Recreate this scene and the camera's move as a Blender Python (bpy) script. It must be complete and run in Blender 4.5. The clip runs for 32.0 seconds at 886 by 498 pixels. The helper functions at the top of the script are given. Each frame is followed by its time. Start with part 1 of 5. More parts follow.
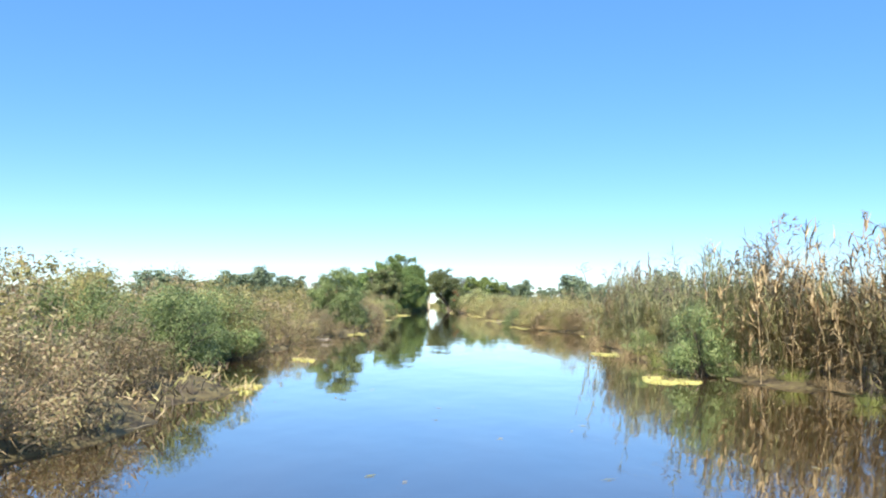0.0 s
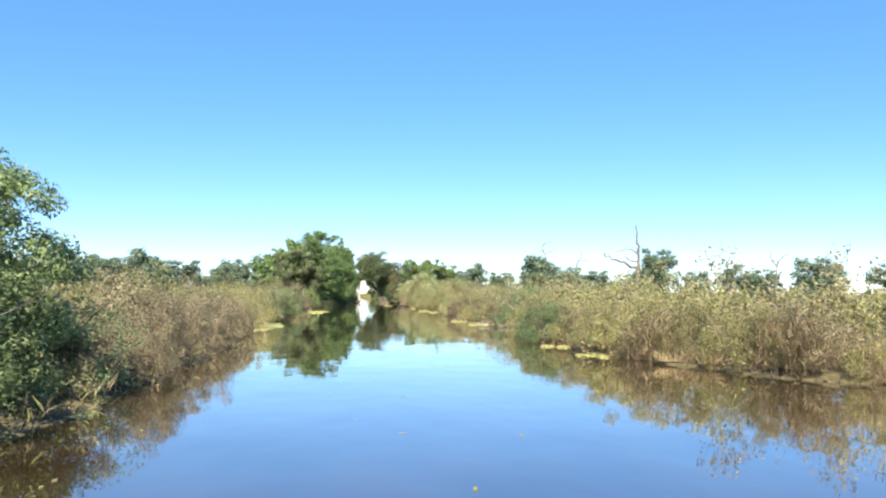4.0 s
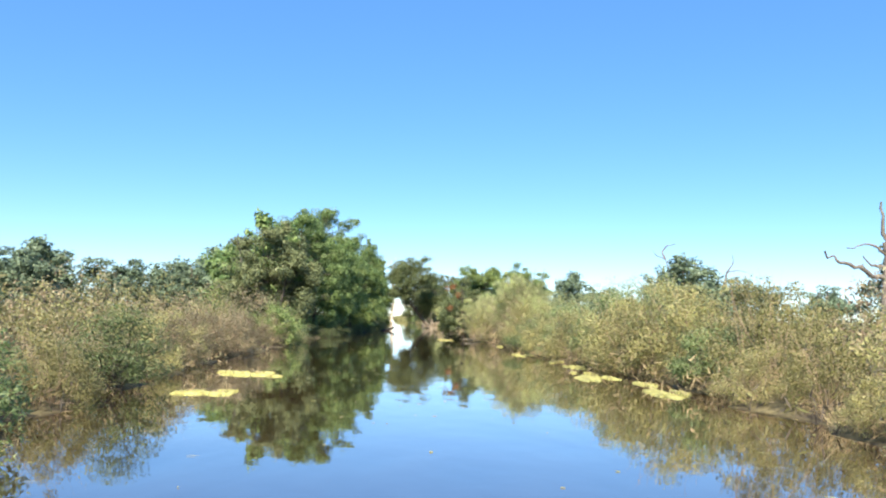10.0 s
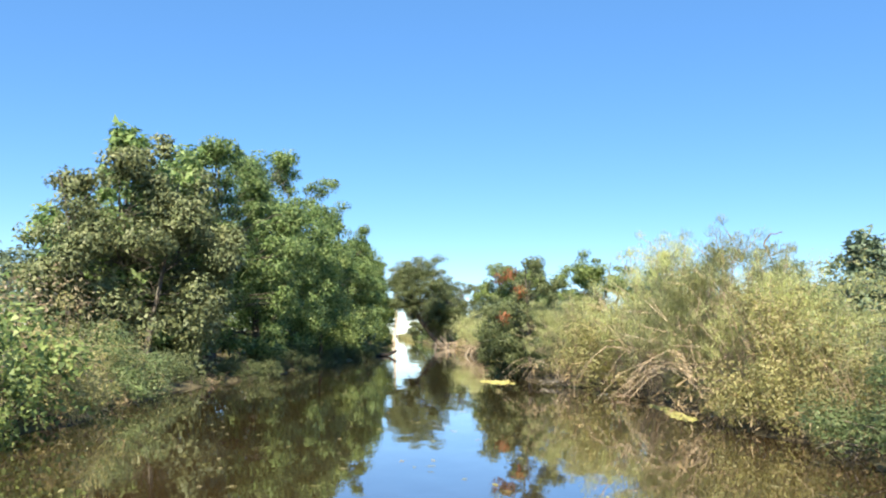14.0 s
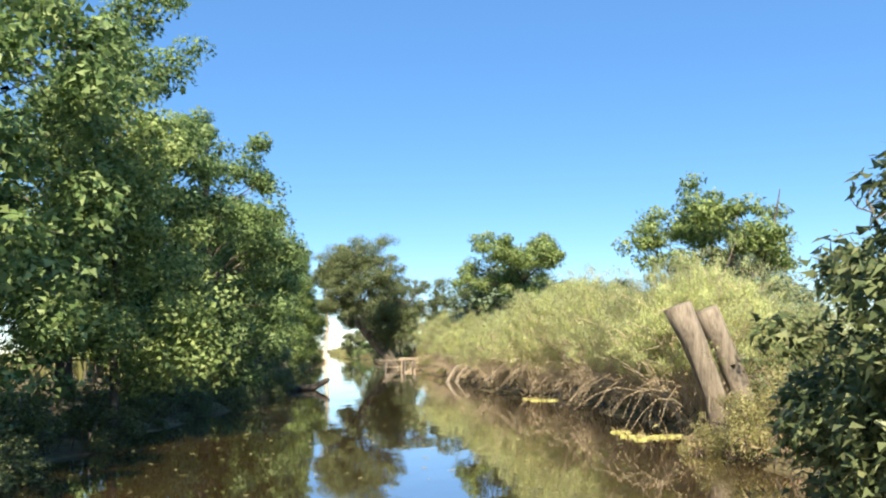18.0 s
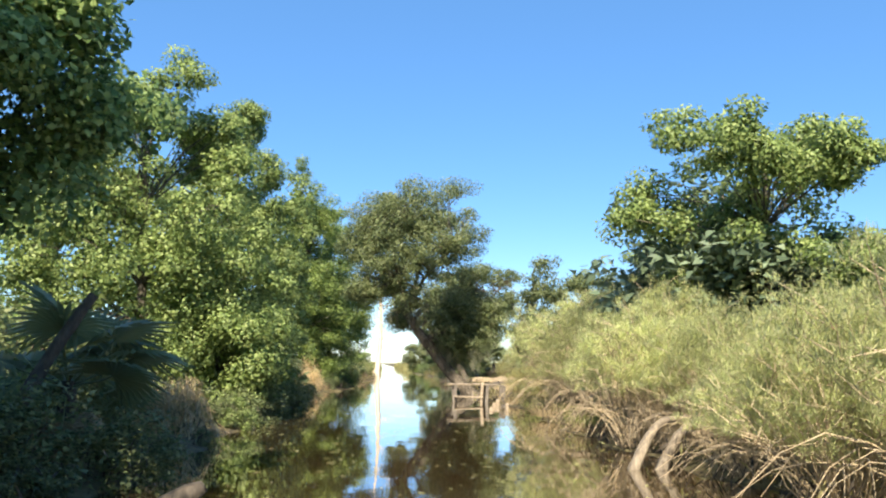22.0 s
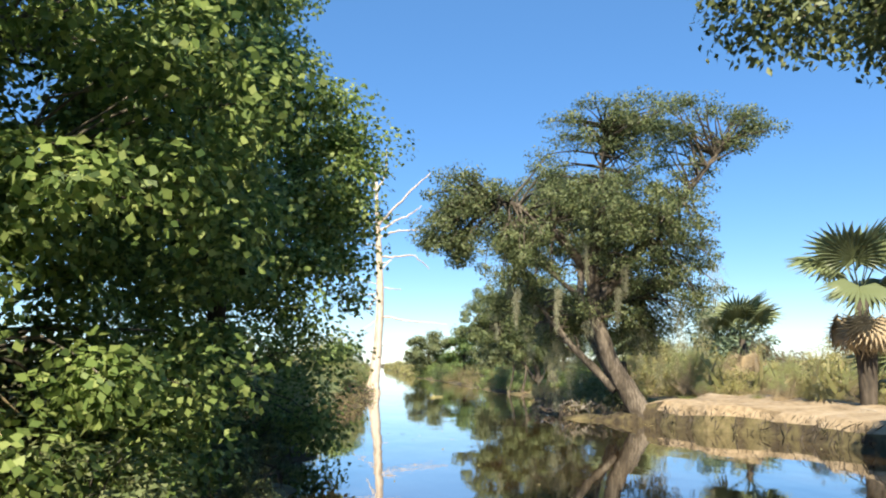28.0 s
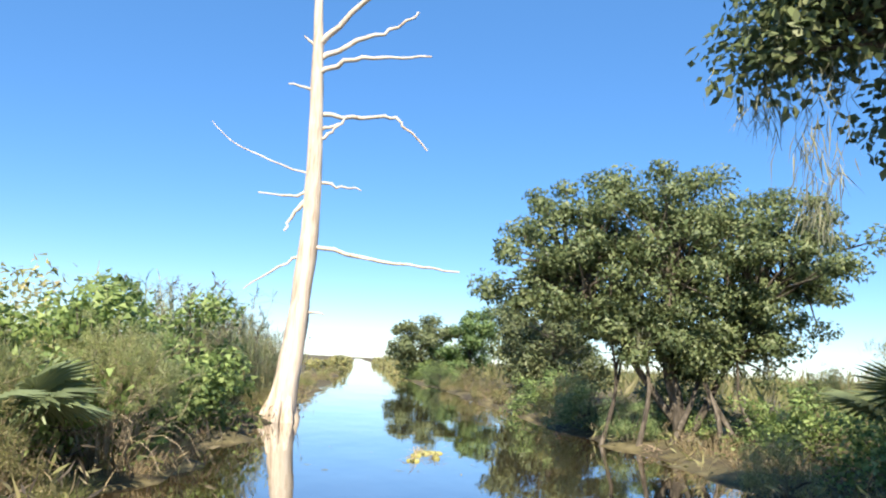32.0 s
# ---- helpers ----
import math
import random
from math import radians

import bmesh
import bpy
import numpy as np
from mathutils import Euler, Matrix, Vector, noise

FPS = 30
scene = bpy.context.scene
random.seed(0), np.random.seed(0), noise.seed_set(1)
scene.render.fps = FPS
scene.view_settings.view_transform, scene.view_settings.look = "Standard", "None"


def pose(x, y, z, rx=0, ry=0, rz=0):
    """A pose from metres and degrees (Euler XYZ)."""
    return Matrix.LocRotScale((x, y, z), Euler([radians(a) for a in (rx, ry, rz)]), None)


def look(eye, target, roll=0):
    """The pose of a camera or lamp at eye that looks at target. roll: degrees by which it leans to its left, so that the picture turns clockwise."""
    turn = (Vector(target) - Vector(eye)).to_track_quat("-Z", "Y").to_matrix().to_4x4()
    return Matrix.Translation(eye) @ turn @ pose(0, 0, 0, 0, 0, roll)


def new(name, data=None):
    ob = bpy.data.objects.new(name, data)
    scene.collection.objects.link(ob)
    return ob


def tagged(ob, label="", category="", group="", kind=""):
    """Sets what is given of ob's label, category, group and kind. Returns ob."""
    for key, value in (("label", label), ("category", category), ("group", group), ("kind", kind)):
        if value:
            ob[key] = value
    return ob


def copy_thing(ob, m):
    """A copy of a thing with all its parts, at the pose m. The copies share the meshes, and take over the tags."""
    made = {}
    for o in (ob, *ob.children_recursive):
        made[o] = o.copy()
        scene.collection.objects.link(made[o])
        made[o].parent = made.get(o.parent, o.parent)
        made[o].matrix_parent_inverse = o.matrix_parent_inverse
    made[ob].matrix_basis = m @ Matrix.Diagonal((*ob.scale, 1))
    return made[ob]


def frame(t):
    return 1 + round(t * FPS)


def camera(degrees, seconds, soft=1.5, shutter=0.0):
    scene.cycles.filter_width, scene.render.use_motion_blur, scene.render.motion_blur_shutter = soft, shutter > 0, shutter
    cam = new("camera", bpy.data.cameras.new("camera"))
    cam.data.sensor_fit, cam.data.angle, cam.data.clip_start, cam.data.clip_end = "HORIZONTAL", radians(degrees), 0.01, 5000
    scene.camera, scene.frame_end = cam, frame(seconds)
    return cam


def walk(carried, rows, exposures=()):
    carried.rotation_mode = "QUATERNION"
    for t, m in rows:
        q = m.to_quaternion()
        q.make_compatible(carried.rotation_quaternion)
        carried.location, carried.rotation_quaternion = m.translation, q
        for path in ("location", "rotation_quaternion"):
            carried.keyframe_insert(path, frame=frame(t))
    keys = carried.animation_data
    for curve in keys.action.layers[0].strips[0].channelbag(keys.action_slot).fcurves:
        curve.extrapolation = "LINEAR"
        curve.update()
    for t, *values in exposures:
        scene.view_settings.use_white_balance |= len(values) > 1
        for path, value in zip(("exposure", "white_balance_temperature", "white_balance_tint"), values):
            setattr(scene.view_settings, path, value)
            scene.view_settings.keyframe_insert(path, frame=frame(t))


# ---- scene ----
cam = camera(57.46, 32.0, 2.1)
PATH = [
    (0.0, 0.001, -0.000, 1.350, 93.88, -0.99, -0.04),
    (0.5, -0.204, 3.511, 1.350, 93.79, -1.21, -0.69),
    (1.0, -0.349, 7.124, 1.350, 93.79, -0.62, -1.39),
    (1.5, -0.494, 10.780, 1.350, 93.72, -0.16, -2.25),
    (2.0, -0.580, 14.414, 1.350, 93.68, 0.09, -3.04),
    (2.5, -0.583, 18.004, 1.350, 93.60, 0.18, -3.71),
    (3.0, -0.496, 21.526, 1.350, 93.48, 0.12, -4.35),
    (3.5, -0.303, 25.079, 1.350, 93.18, 0.06, -4.75),
    (5.5, -0.162, 39.061, 1.350, 93.34, -1.63, -4.57),
    (6.0, -0.103, 42.719, 1.350, 93.50, -1.76, -4.20),
    (6.5, -0.072, 46.364, 1.350, 93.68, -1.93, -3.84),
    (7.0, -0.107, 49.954, 1.350, 93.73, -1.76, -3.49),
    (7.5, -0.190, 53.496, 1.350, 93.77, -1.72, -3.17),
    (8.0, -0.293, 57.083, 1.350, 93.87, -1.50, -2.96),
    (8.5, -0.410, 60.687, 1.350, 94.14, -1.42, -2.72),
    (9.0, -0.551, 64.241, 1.350, 94.35, -1.43, -2.69),
    (9.5, -0.722, 67.655, 1.350, 94.68, -1.29, -2.54),
    (10.0, -0.826, 70.970, 1.350, 94.83, -1.19, -2.51),
    (10.5, -0.852, 74.209, 1.350, 94.97, -0.99, -2.38),
    (11.0, -0.876, 77.380, 1.350, 95.19, -0.92, -2.29),
    (11.5, -0.863, 80.475, 1.350, 95.40, -0.85, -2.19),
    (12.0, -0.850, 83.489, 1.350, 95.56, -0.80, -2.06),
    (12.5, -0.867, 86.497, 1.350, 95.76, -0.85, -1.91),
    (13.0, -0.881, 89.418, 1.350, 95.84, -0.73, -1.87),
    (13.5, -0.958, 92.393, 1.350, 95.96, -0.69, -1.96),
    (14.0, -1.056, 95.349, 1.350, 96.08, -0.70, -2.18),
    (14.5, -1.167, 98.272, 1.350, 96.18, -0.48, -2.51),
    (16.5, -1.691, 109.485, 1.350, 96.60, 0.52, -5.37),
    (17.0, -1.782, 112.540, 1.350, 96.69, 0.97, -6.08),
    (17.5, -1.699, 115.466, 1.350, 96.85, 1.13, -6.62),
    (18.0, -1.511, 118.261, 1.350, 96.96, 1.00, -6.96),
    (18.5, -1.270, 120.984, 1.350, 97.11, 0.74, -6.96),
    (19.0, -1.070, 123.714, 1.350, 97.45, 0.57, -6.83),
    (19.5, -0.898, 126.486, 1.350, 97.79, 0.41, -6.30),
    (20.0, -0.694, 129.175, 1.350, 97.76, 0.13, -5.69),
    (20.5, -0.516, 131.842, 1.350, 97.87, -0.29, -5.04),
    (21.0, -0.448, 134.355, 1.350, 97.98, -0.21, -4.17),
    (21.5, -0.367, 136.941, 1.350, 98.08, -0.43, -3.07),
    (22.0, -0.361, 139.617, 1.350, 98.08, -0.87, -2.03),
    (22.5, -0.422, 142.301, 1.350, 98.20, -1.15, -1.09),
    (23.0, -0.536, 144.915, 1.350, 98.34, -1.20, -0.08),
    (23.5, -0.702, 147.477, 1.350, 98.48, -0.94, 0.85),
    (24.0, -0.834, 150.028, 1.350, 98.34, -1.58, 1.71),
    (24.5, -0.804, 152.614, 1.350, 98.35, -2.08, 2.82),
    (26.5, -1.596, 165.761, 1.350, 98.20, -2.39, 4.49),
    (27.0, -1.920, 168.394, 1.350, 98.17, -1.73, 3.39),
    (27.5, -2.256, 170.975, 1.350, 98.16, -1.13, 0.75),
    (28.0, -2.502, 173.519, 1.350, 98.07, 0.26, -3.15),
    (28.5, -2.643, 176.115, 1.350, 97.83, 1.83, -7.54),
    (29.0, -2.541, 178.714, 1.350, 97.65, 2.56, -10.59),
    (29.5, -2.314, 181.301, 1.350, 97.94, 1.23, -10.83),
    (30.0, -2.019, 183.891, 1.350, 98.09, -0.55, -8.95),
    (30.5, -1.723, 186.353, 1.350, 98.33, -2.63, -6.04),
    (31.0, -1.622, 189.140, 1.350, 98.36, -3.67, -4.07),
    (31.5, -1.514, 192.006, 1.350, 98.23, -3.60, -3.31),
    (32.0, -1.490, 194.861, 1.350, 97.94, -3.12, -3.52),
]
walk(cam, [(r[0], pose(*r[1:])) for r in PATH], [(0.0, 1.2, 7000, 10), (9.0, 1.2, 7000, 10), (13.0, 1.2, 7200, 10), (17.0, 1.16, 7400, 10), (21.0, 1.26, 7500, 10), (24.0, 1.22, 7500, 10), (27.0, 1.06, 7200, 10), (29.0, 0.98, 7400, 10), (30.5, 0.98, 7100, 10), (32.0, 1.04, 6900, 10)])

# ---- light ----
SUN = Vector((-0.12, -0.73, 0.68)).normalized()
world = bpy.data.worlds.new("sky")
scene.world = world
world.use_nodes = True
wn, wl = world.node_tree.nodes, world.node_tree.links
sky = wn.new("ShaderNodeTexSky")
sky.sky_type = "NISHITA"
sky.sun_disc = False
sky.sun_elevation = math.asin(SUN.z)
sky.sun_rotation = math.atan2(SUN.x, SUN.y)
sky.altitude, sky.air_density, sky.dust_density, sky.ozone_density = 0, 0.8, 0.0, 1.8
tone = wn.new("ShaderNodeHueSaturation")
tone.inputs["Saturation"].default_value = 1.31
wl.new(sky.outputs[0], tone.inputs["Color"])
clear = wn.new("ShaderNodeMix")
clear.data_type, clear.blend_type = "RGBA", "MULTIPLY"
clear.inputs["Factor"].default_value = 1.0
clear.inputs["B"].default_value = (0.91, 1.0, 1.16, 1)
wl.new(tone.outputs[0], clear.inputs["A"])
haze = wn.new("ShaderNodeMix")
haze.data_type = "RGBA"
haze.inputs["Factor"].default_value = 0.4
haze.inputs["B"].default_value = (0.95, 2.35, 4.8, 1)
wl.new(clear.outputs["Result"], haze.inputs["A"])
wl.new(haze.outputs["Result"], wn["Background"].inputs[0])
wn["Background"].inputs[1].default_value = 0.1
sun = new("sun", bpy.data.lights.new("sun", "SUN"))
sun.data.energy, sun.data.angle, sun.data.color = 5.0, radians(0.6), (1.0, 0.94, 0.82)
sun.matrix_world = look(SUN * 80, (0, 0, 0))


# ---- materials ----
def material(name):
    m = bpy.data.materials.new(name)
    m.use_nodes = True
    return m, m.node_tree.nodes, m.node_tree.links, m.node_tree.nodes["Principled BSDF"]


def ramp(nodes, links, source, stops):
    r = nodes.new("ShaderNodeValToRGB")
    while len(r.color_ramp.elements) < len(stops):
        r.color_ramp.elements.new(0.5)
    for e, (p, c) in zip(r.color_ramp.elements, stops):
        e.position, e.color = p, (*c, 1)
    links.new(source, r.inputs[0])
    return r.outputs[0]


def leaf_material(name, cols, through_light=0.3, rough=0.5, spread=0.34):
    """Leaf: colour varies leaf by leaf and plant by plant; some light shines through."""
    m, n, l, bsdf = material(name)
    geo = n.new("ShaderNodeNewGeometry")
    k = len(cols)
    col = ramp(n, l, geo.outputs["Random Per Island"], [(i / max(1, k - 1), c) for i, c in enumerate(cols)])
    info = n.new("ShaderNodeObjectInfo")
    mr = n.new("ShaderNodeMapRange")
    mr.inputs[3].default_value, mr.inputs[4].default_value = 1 - spread, 1 + spread
    l.new(info.outputs["Random"], mr.inputs[0])
    hs = n.new("ShaderNodeHueSaturation")
    l.new(mr.outputs[0], hs.inputs["Value"])
    l.new(col, hs.inputs["Color"])
    hs.inputs["Saturation"].default_value = 0.9
    l.new(hs.outputs[0], bsdf.inputs["Base Color"])
    bsdf.inputs["Roughness"].default_value = rough
    bsdf.inputs["Specular IOR Level"].default_value = 0.3
    tr = n.new("ShaderNodeBsdfTranslucent")
    l.new(hs.outputs[0], tr.inputs[0])
    mix = n.new("ShaderNodeMixShader")
    mix.inputs[0].default_value = through_light
    l.new(bsdf.outputs[0], mix.inputs[1])
    l.new(tr.outputs[0], mix.inputs[2])
    l.new(mix.outputs[0], n["Material Output"].inputs[0])
    return m


def grain_material(name, cols, scale=6.0, stretch=(1, 1, 1), rough=0.85, bump=0.4, depth=0.02, fine=5.0):
    """Bark, wood, soil: two scales of noise for colour, one for relief."""
    m, n, l, bsdf = material(name)
    tc = n.new("ShaderNodeTexCoord")
    mp = n.new("ShaderNodeMapping")
    mp.inputs["Scale"].default_value = stretch
    l.new(tc.outputs["Object"], mp.inputs[0])
    big = n.new("ShaderNodeTexNoise")
    big.inputs["Scale"].default_value, big.inputs["Detail"].default_value = scale, 6
    small = n.new("ShaderNodeTexNoise")
    small.inputs["Scale"].default_value, small.inputs["Detail"].default_value = scale * fine, 8
    for t in (big, small):
        l.new(mp.outputs[0], t.inputs["Vector"])
    add = n.new("ShaderNodeMath")
    add.operation = "MULTIPLY_ADD"
    add.inputs[1].default_value = 0.5
    l.new(small.outputs[0], add.inputs[0])
    half = n.new("ShaderNodeMath")
    half.operation = "MULTIPLY"
    half.inputs[1].default_value = 0.55
    l.new(big.outputs[0], half.inputs[0])
    l.new(half.outputs[0], add.inputs[2])
    k = len(cols)
    l.new(ramp(n, l, add.outputs[0], [(0.36 + 0.32 * i / max(1, k - 1), c) for i, c in enumerate(cols)]), bsdf.inputs["Base Color"])
    bp = n.new("ShaderNodeBump")
    bp.inputs["Strength"].default_value, bp.inputs["Distance"].default_value = bump, depth
    l.new(add.outputs[0], bp.inputs["Height"])
    l.new(bp.outputs[0], bsdf.inputs["Normal"])
    bsdf.inputs["Roughness"].default_value = rough
    return m


LEAF_GREEN = leaf_material("broad leaves", [(0.06, 0.12, 0.034), (0.16, 0.27, 0.078), (0.27, 0.4, 0.125), (0.38, 0.49, 0.18)], 0.5, spread=0.12)
LEAF_VINE = leaf_material("vine leaves", [(0.055, 0.11, 0.025), (0.155, 0.245, 0.05), (0.26, 0.36, 0.08), (0.38, 0.46, 0.13)], 0.46, spread=0.12)
LEAF_LIGHT = leaf_material("light maple leaves", [(0.08, 0.14, 0.035), (0.2, 0.29, 0.075), (0.32, 0.43, 0.12), (0.43, 0.52, 0.17)], 0.46, spread=0.12)
LEAF_OAK = leaf_material("live oak leaves", [(0.065, 0.095, 0.036), (0.135, 0.185, 0.07), (0.21, 0.26, 0.1), (0.3, 0.33, 0.14)], 0.42, 0.45, 0.12)
LEAF_GREY = leaf_material("grey-green leaves", [(0.07, 0.095, 0.04), (0.13, 0.165, 0.065), (0.19, 0.225, 0.09), (0.27, 0.29, 0.13)], 0.25, spread=0.12)
# Aerial haze is put into this colour: paler and bluer than near leaves.
LEAF_HAZY = leaf_material("distant leaves paled by haze", [(0.1, 0.155, 0.095), (0.175, 0.25, 0.145), (0.26, 0.35, 0.21)], 0.3, spread=0.2)
LEAF_BUSH = leaf_material("myrtle leaves", [(0.095, 0.15, 0.05), (0.17, 0.25, 0.085), (0.25, 0.34, 0.125), (0.36, 0.42, 0.19)], 0.45)
LEAF_BROWN = leaf_material("dry seed heads and leaves", [(0.15, 0.105, 0.065), (0.25, 0.18, 0.11), (0.2, 0.2, 0.08), (0.34, 0.25, 0.155), (0.27, 0.27, 0.12), (0.42, 0.33, 0.22)], 0.35)
LEAF_OLIVE = leaf_material("olive leaves", [(0.2, 0.195, 0.065), (0.31, 0.31, 0.1), (0.4, 0.39, 0.13), (0.45, 0.37, 0.18), (0.48, 0.46, 0.19)], 0.45)
LEAF_WILLOW = leaf_material("yellow-green feathery leaves", [(0.4, 0.44, 0.16), (0.53, 0.6, 0.22), (0.62, 0.67, 0.28), (0.66, 0.6, 0.36)], 0.6)
LEAF_RED = leaf_material("orange-red turned leaves", [(0.4, 0.1, 0.03), (0.5, 0.2, 0.07), (0.45, 0.14, 0.05)], 0.35)
REED = leaf_material("reed blades", [(0.34, 0.37, 0.13), (0.5, 0.5, 0.2), (0.64, 0.56, 0.3), (0.72, 0.6, 0.38)], 0.6)
REED_GREEN = leaf_material("green reed blades", [(0.3, 0.37, 0.16), (0.45, 0.52, 0.25), (0.57, 0.6, 0.33), (0.68, 0.62, 0.4)], 0.62)
GRASS = leaf_material("green grass blades", [(0.19, 0.26, 0.06), (0.34, 0.41, 0.1), (0.46, 0.48, 0.15)], 0.5)
STRAW = leaf_material("dry straw blades", [(0.312, 0.216, 0.108), (0.504, 0.372, 0.192), (0.600, 0.480, 0.276)], 0.35)
PLUME = leaf_material("grey reed plumes", [(0.16, 0.13, 0.09), (0.27, 0.23, 0.17)], 0.3)
MOSS = leaf_material("spanish moss", [(0.16, 0.165, 0.1), (0.26, 0.26, 0.165), (0.36, 0.36, 0.24)], 0.3, 0.8)
PALM = leaf_material("palmetto blades", [(0.1, 0.14, 0.06), (0.18, 0.23, 0.1), (0.27, 0.31, 0.15)], 0.25, 0.35)
PALM_DRY = leaf_material("dead palmetto blades", [(0.3, 0.22, 0.12), (0.46, 0.36, 0.22)], 0.3)
BARK = grain_material("grey-brown bark", [(0.035, 0.028, 0.02), (0.1, 0.085, 0.065), (0.2, 0.18, 0.145)], 3, (1, 1, 0.25), 0.9, 0.8, 0.03)
BARK_OAK = grain_material("oak bark", [(0.028, 0.022, 0.016), (0.09, 0.073, 0.054), (0.22, 0.185, 0.145)], 4, (1, 1, 0.3), 0.9, 1.0, 0.06)
TWIG = grain_material("dry twigs", [(0.195, 0.135, 0.090), (0.375, 0.270, 0.180), (0.555, 0.435, 0.315)], 5, (1.500, 1.500, 1.500), 0.85, 0.2, 0.01)
GREY_TWIG = grain_material("bleached twigs", [(0.22, 0.19, 0.15), (0.4, 0.36, 0.3), (0.52, 0.48, 0.42)], 5, (1, 1, 1), 0.85, 0.2, 0.01)
PALE_STEM = grain_material("pale bare stems", [(0.26, 0.2, 0.13), (0.43, 0.34, 0.23), (0.56, 0.46, 0.33)], 5, (1, 1, 1), 0.85, 0.2, 0.01)
BLEACHED = grain_material("bleached cypress wood", [(0.34, 0.26, 0.19), (0.58, 0.48, 0.38), (0.72, 0.63, 0.53)], 2.2, (2.5, 2.5, 0.25), 0.8, 0.5, 0.02)
DARK_WOOD = grain_material("dark rotten wood", [(0.02, 0.016, 0.012), (0.06, 0.048, 0.036), (0.11, 0.09, 0.07)], 4, (1, 1, 0.4), 0.8, 0.7, 0.03)
SNAG = grain_material("weathered snag wood", [(0.06, 0.05, 0.045), (0.14, 0.12, 0.1), (0.25, 0.22, 0.19)], 4, (1, 1, 0.3), 0.85, 0.6, 0.03)
PLANK = grain_material("weathered planks", [(0.16, 0.125, 0.09), (0.3, 0.24, 0.175), (0.42, 0.35, 0.26)], 5, (0.3, 3, 3), 0.85, 0.5, 0.01)
SOIL = grain_material("marsh soil and litter", [(0.03, 0.022, 0.014), (0.075, 0.058, 0.032), (0.13, 0.11, 0.05), (0.19, 0.155, 0.08)], 0.9, (1, 1, 1), 0.95, 0.9, 0.12)
MUD = grain_material("pale sandy mud", [(0.16, 0.115, 0.065), (0.35, 0.265, 0.165), (0.46, 0.365, 0.25)], 1.6, (1, 1, 1), 0.9, 0.9, 0.1)
STUMP = grain_material("weathered broken trunk", [(0.1, 0.08, 0.06), (0.2, 0.165, 0.125), (0.3, 0.255, 0.195)], 5, (2, 2, 0.25), 0.9, 0.9, 0.03)
SCUM = grain_material("yellow-green duckweed", [(0.18, 0.165, 0.06), (0.33, 0.32, 0.1), (0.44, 0.42, 0.16)], 4, (1, 1, 1), 0.8, 0.6, 0.02)


def water_material():
    m, n, l, bsdf = material("brown bayou water")
    geo = n.new("ShaderNodeNewGeometry")
    mp = n.new("ShaderNodeMapping")
    mp.inputs["Scale"].default_value = (1.0, 0.45, 1.0)
    l.new(geo.outputs["Position"], mp.inputs[0])
    wide = n.new("ShaderNodeTexNoise")
    wide.inputs["Scale"].default_value, wide.inputs["Detail"].default_value = 0.8, 2
    tight = n.new("ShaderNodeTexNoise")
    tight.inputs["Scale"].default_value, tight.inputs["Detail"].default_value = 5.0, 3
    for t in (wide, tight):
        l.new(mp.outputs[0], t.inputs["Vector"])
    a = n.new("ShaderNodeBump")
    a.inputs["Strength"].default_value, a.inputs["Distance"].default_value = 0.10, 0.10
    b = n.new("ShaderNodeBump")
    b.inputs["Strength"].default_value, b.inputs["Distance"].default_value = 0.10, 0.012
    l.new(wide.outputs[0], a.inputs["Height"])
    l.new(tight.outputs[0], b.inputs["Height"])
    l.new(a.outputs[0], b.inputs["Normal"])
    l.new(b.outputs[0], bsdf.inputs["Normal"])
    l.new(ramp(n, l, wide.outputs[0], [(0.3, (0.035, 0.022, 0.010)), (0.7, (0.06, 0.04, 0.018))]), bsdf.inputs["Base Color"])
    bsdf.inputs["Roughness"].default_value = 0.02
    bsdf.inputs["IOR"].default_value = 1.7
    bsdf.inputs["Coat Weight"].default_value = 0.7
    bsdf.inputs["Coat IOR"].default_value = 1.7
    bsdf.inputs["Coat Roughness"].default_value = 0.02
    l.new(b.outputs[0], bsdf.inputs["Coat Normal"])
    return m


WATER = water_material()


# ---- mesh tools ----
def mesh_of(name, verts, faces, mats, smooth=False, index=None, normals=None):
    """A mesh from arrays: faces all of one size."""
    verts, faces = np.asarray(verts, np.float32), np.asarray(faces, np.int32)
    me = bpy.data.meshes.new(name)
    k = faces.shape[1]
    me.vertices.add(len(verts))
    me.vertices.foreach_set("co", verts.ravel())
    me.loops.add(faces.size)
    me.loops.foreach_set("vertex_index", faces.ravel())
    me.polygons.add(len(faces))
    me.polygons.foreach_set("loop_start", np.arange(0, faces.size, k, dtype=np.int32))
    if smooth:
        me.polygons.foreach_set("use_smooth", np.ones(len(faces), bool))
    for m in mats if isinstance(mats, (list, tuple)) else [mats]:
        me.materials.append(m)
    if index is not None:
        me.polygons.foreach_set("material_index", np.asarray(index, np.int32))
    me.update(calc_edges=True)
    me.validate()
    if normals is not None:
        me.polygons.foreach_set("use_smooth", np.ones(len(faces), bool))
        me.normals_split_custom_set_from_vertices(np.asarray(normals, np.float32))
    return me


def leafy(name, parts, mat):
    """A mesh of leaves with the soft shading of their clumps."""
    v, f, n = parts
    return mesh_of(name, v, f, mat, True, None, n)


def joined(pieces):
    vs, fs, n = [], [], 0
    for v, f in pieces:
        vs.append(v)
        fs.append(np.asarray(f) + n)
        n += len(v)
    return np.concatenate(vs), np.concatenate(fs)


def unit(a):
    return a / np.maximum(np.linalg.norm(a, axis=-1, keepdims=True), 1e-9)


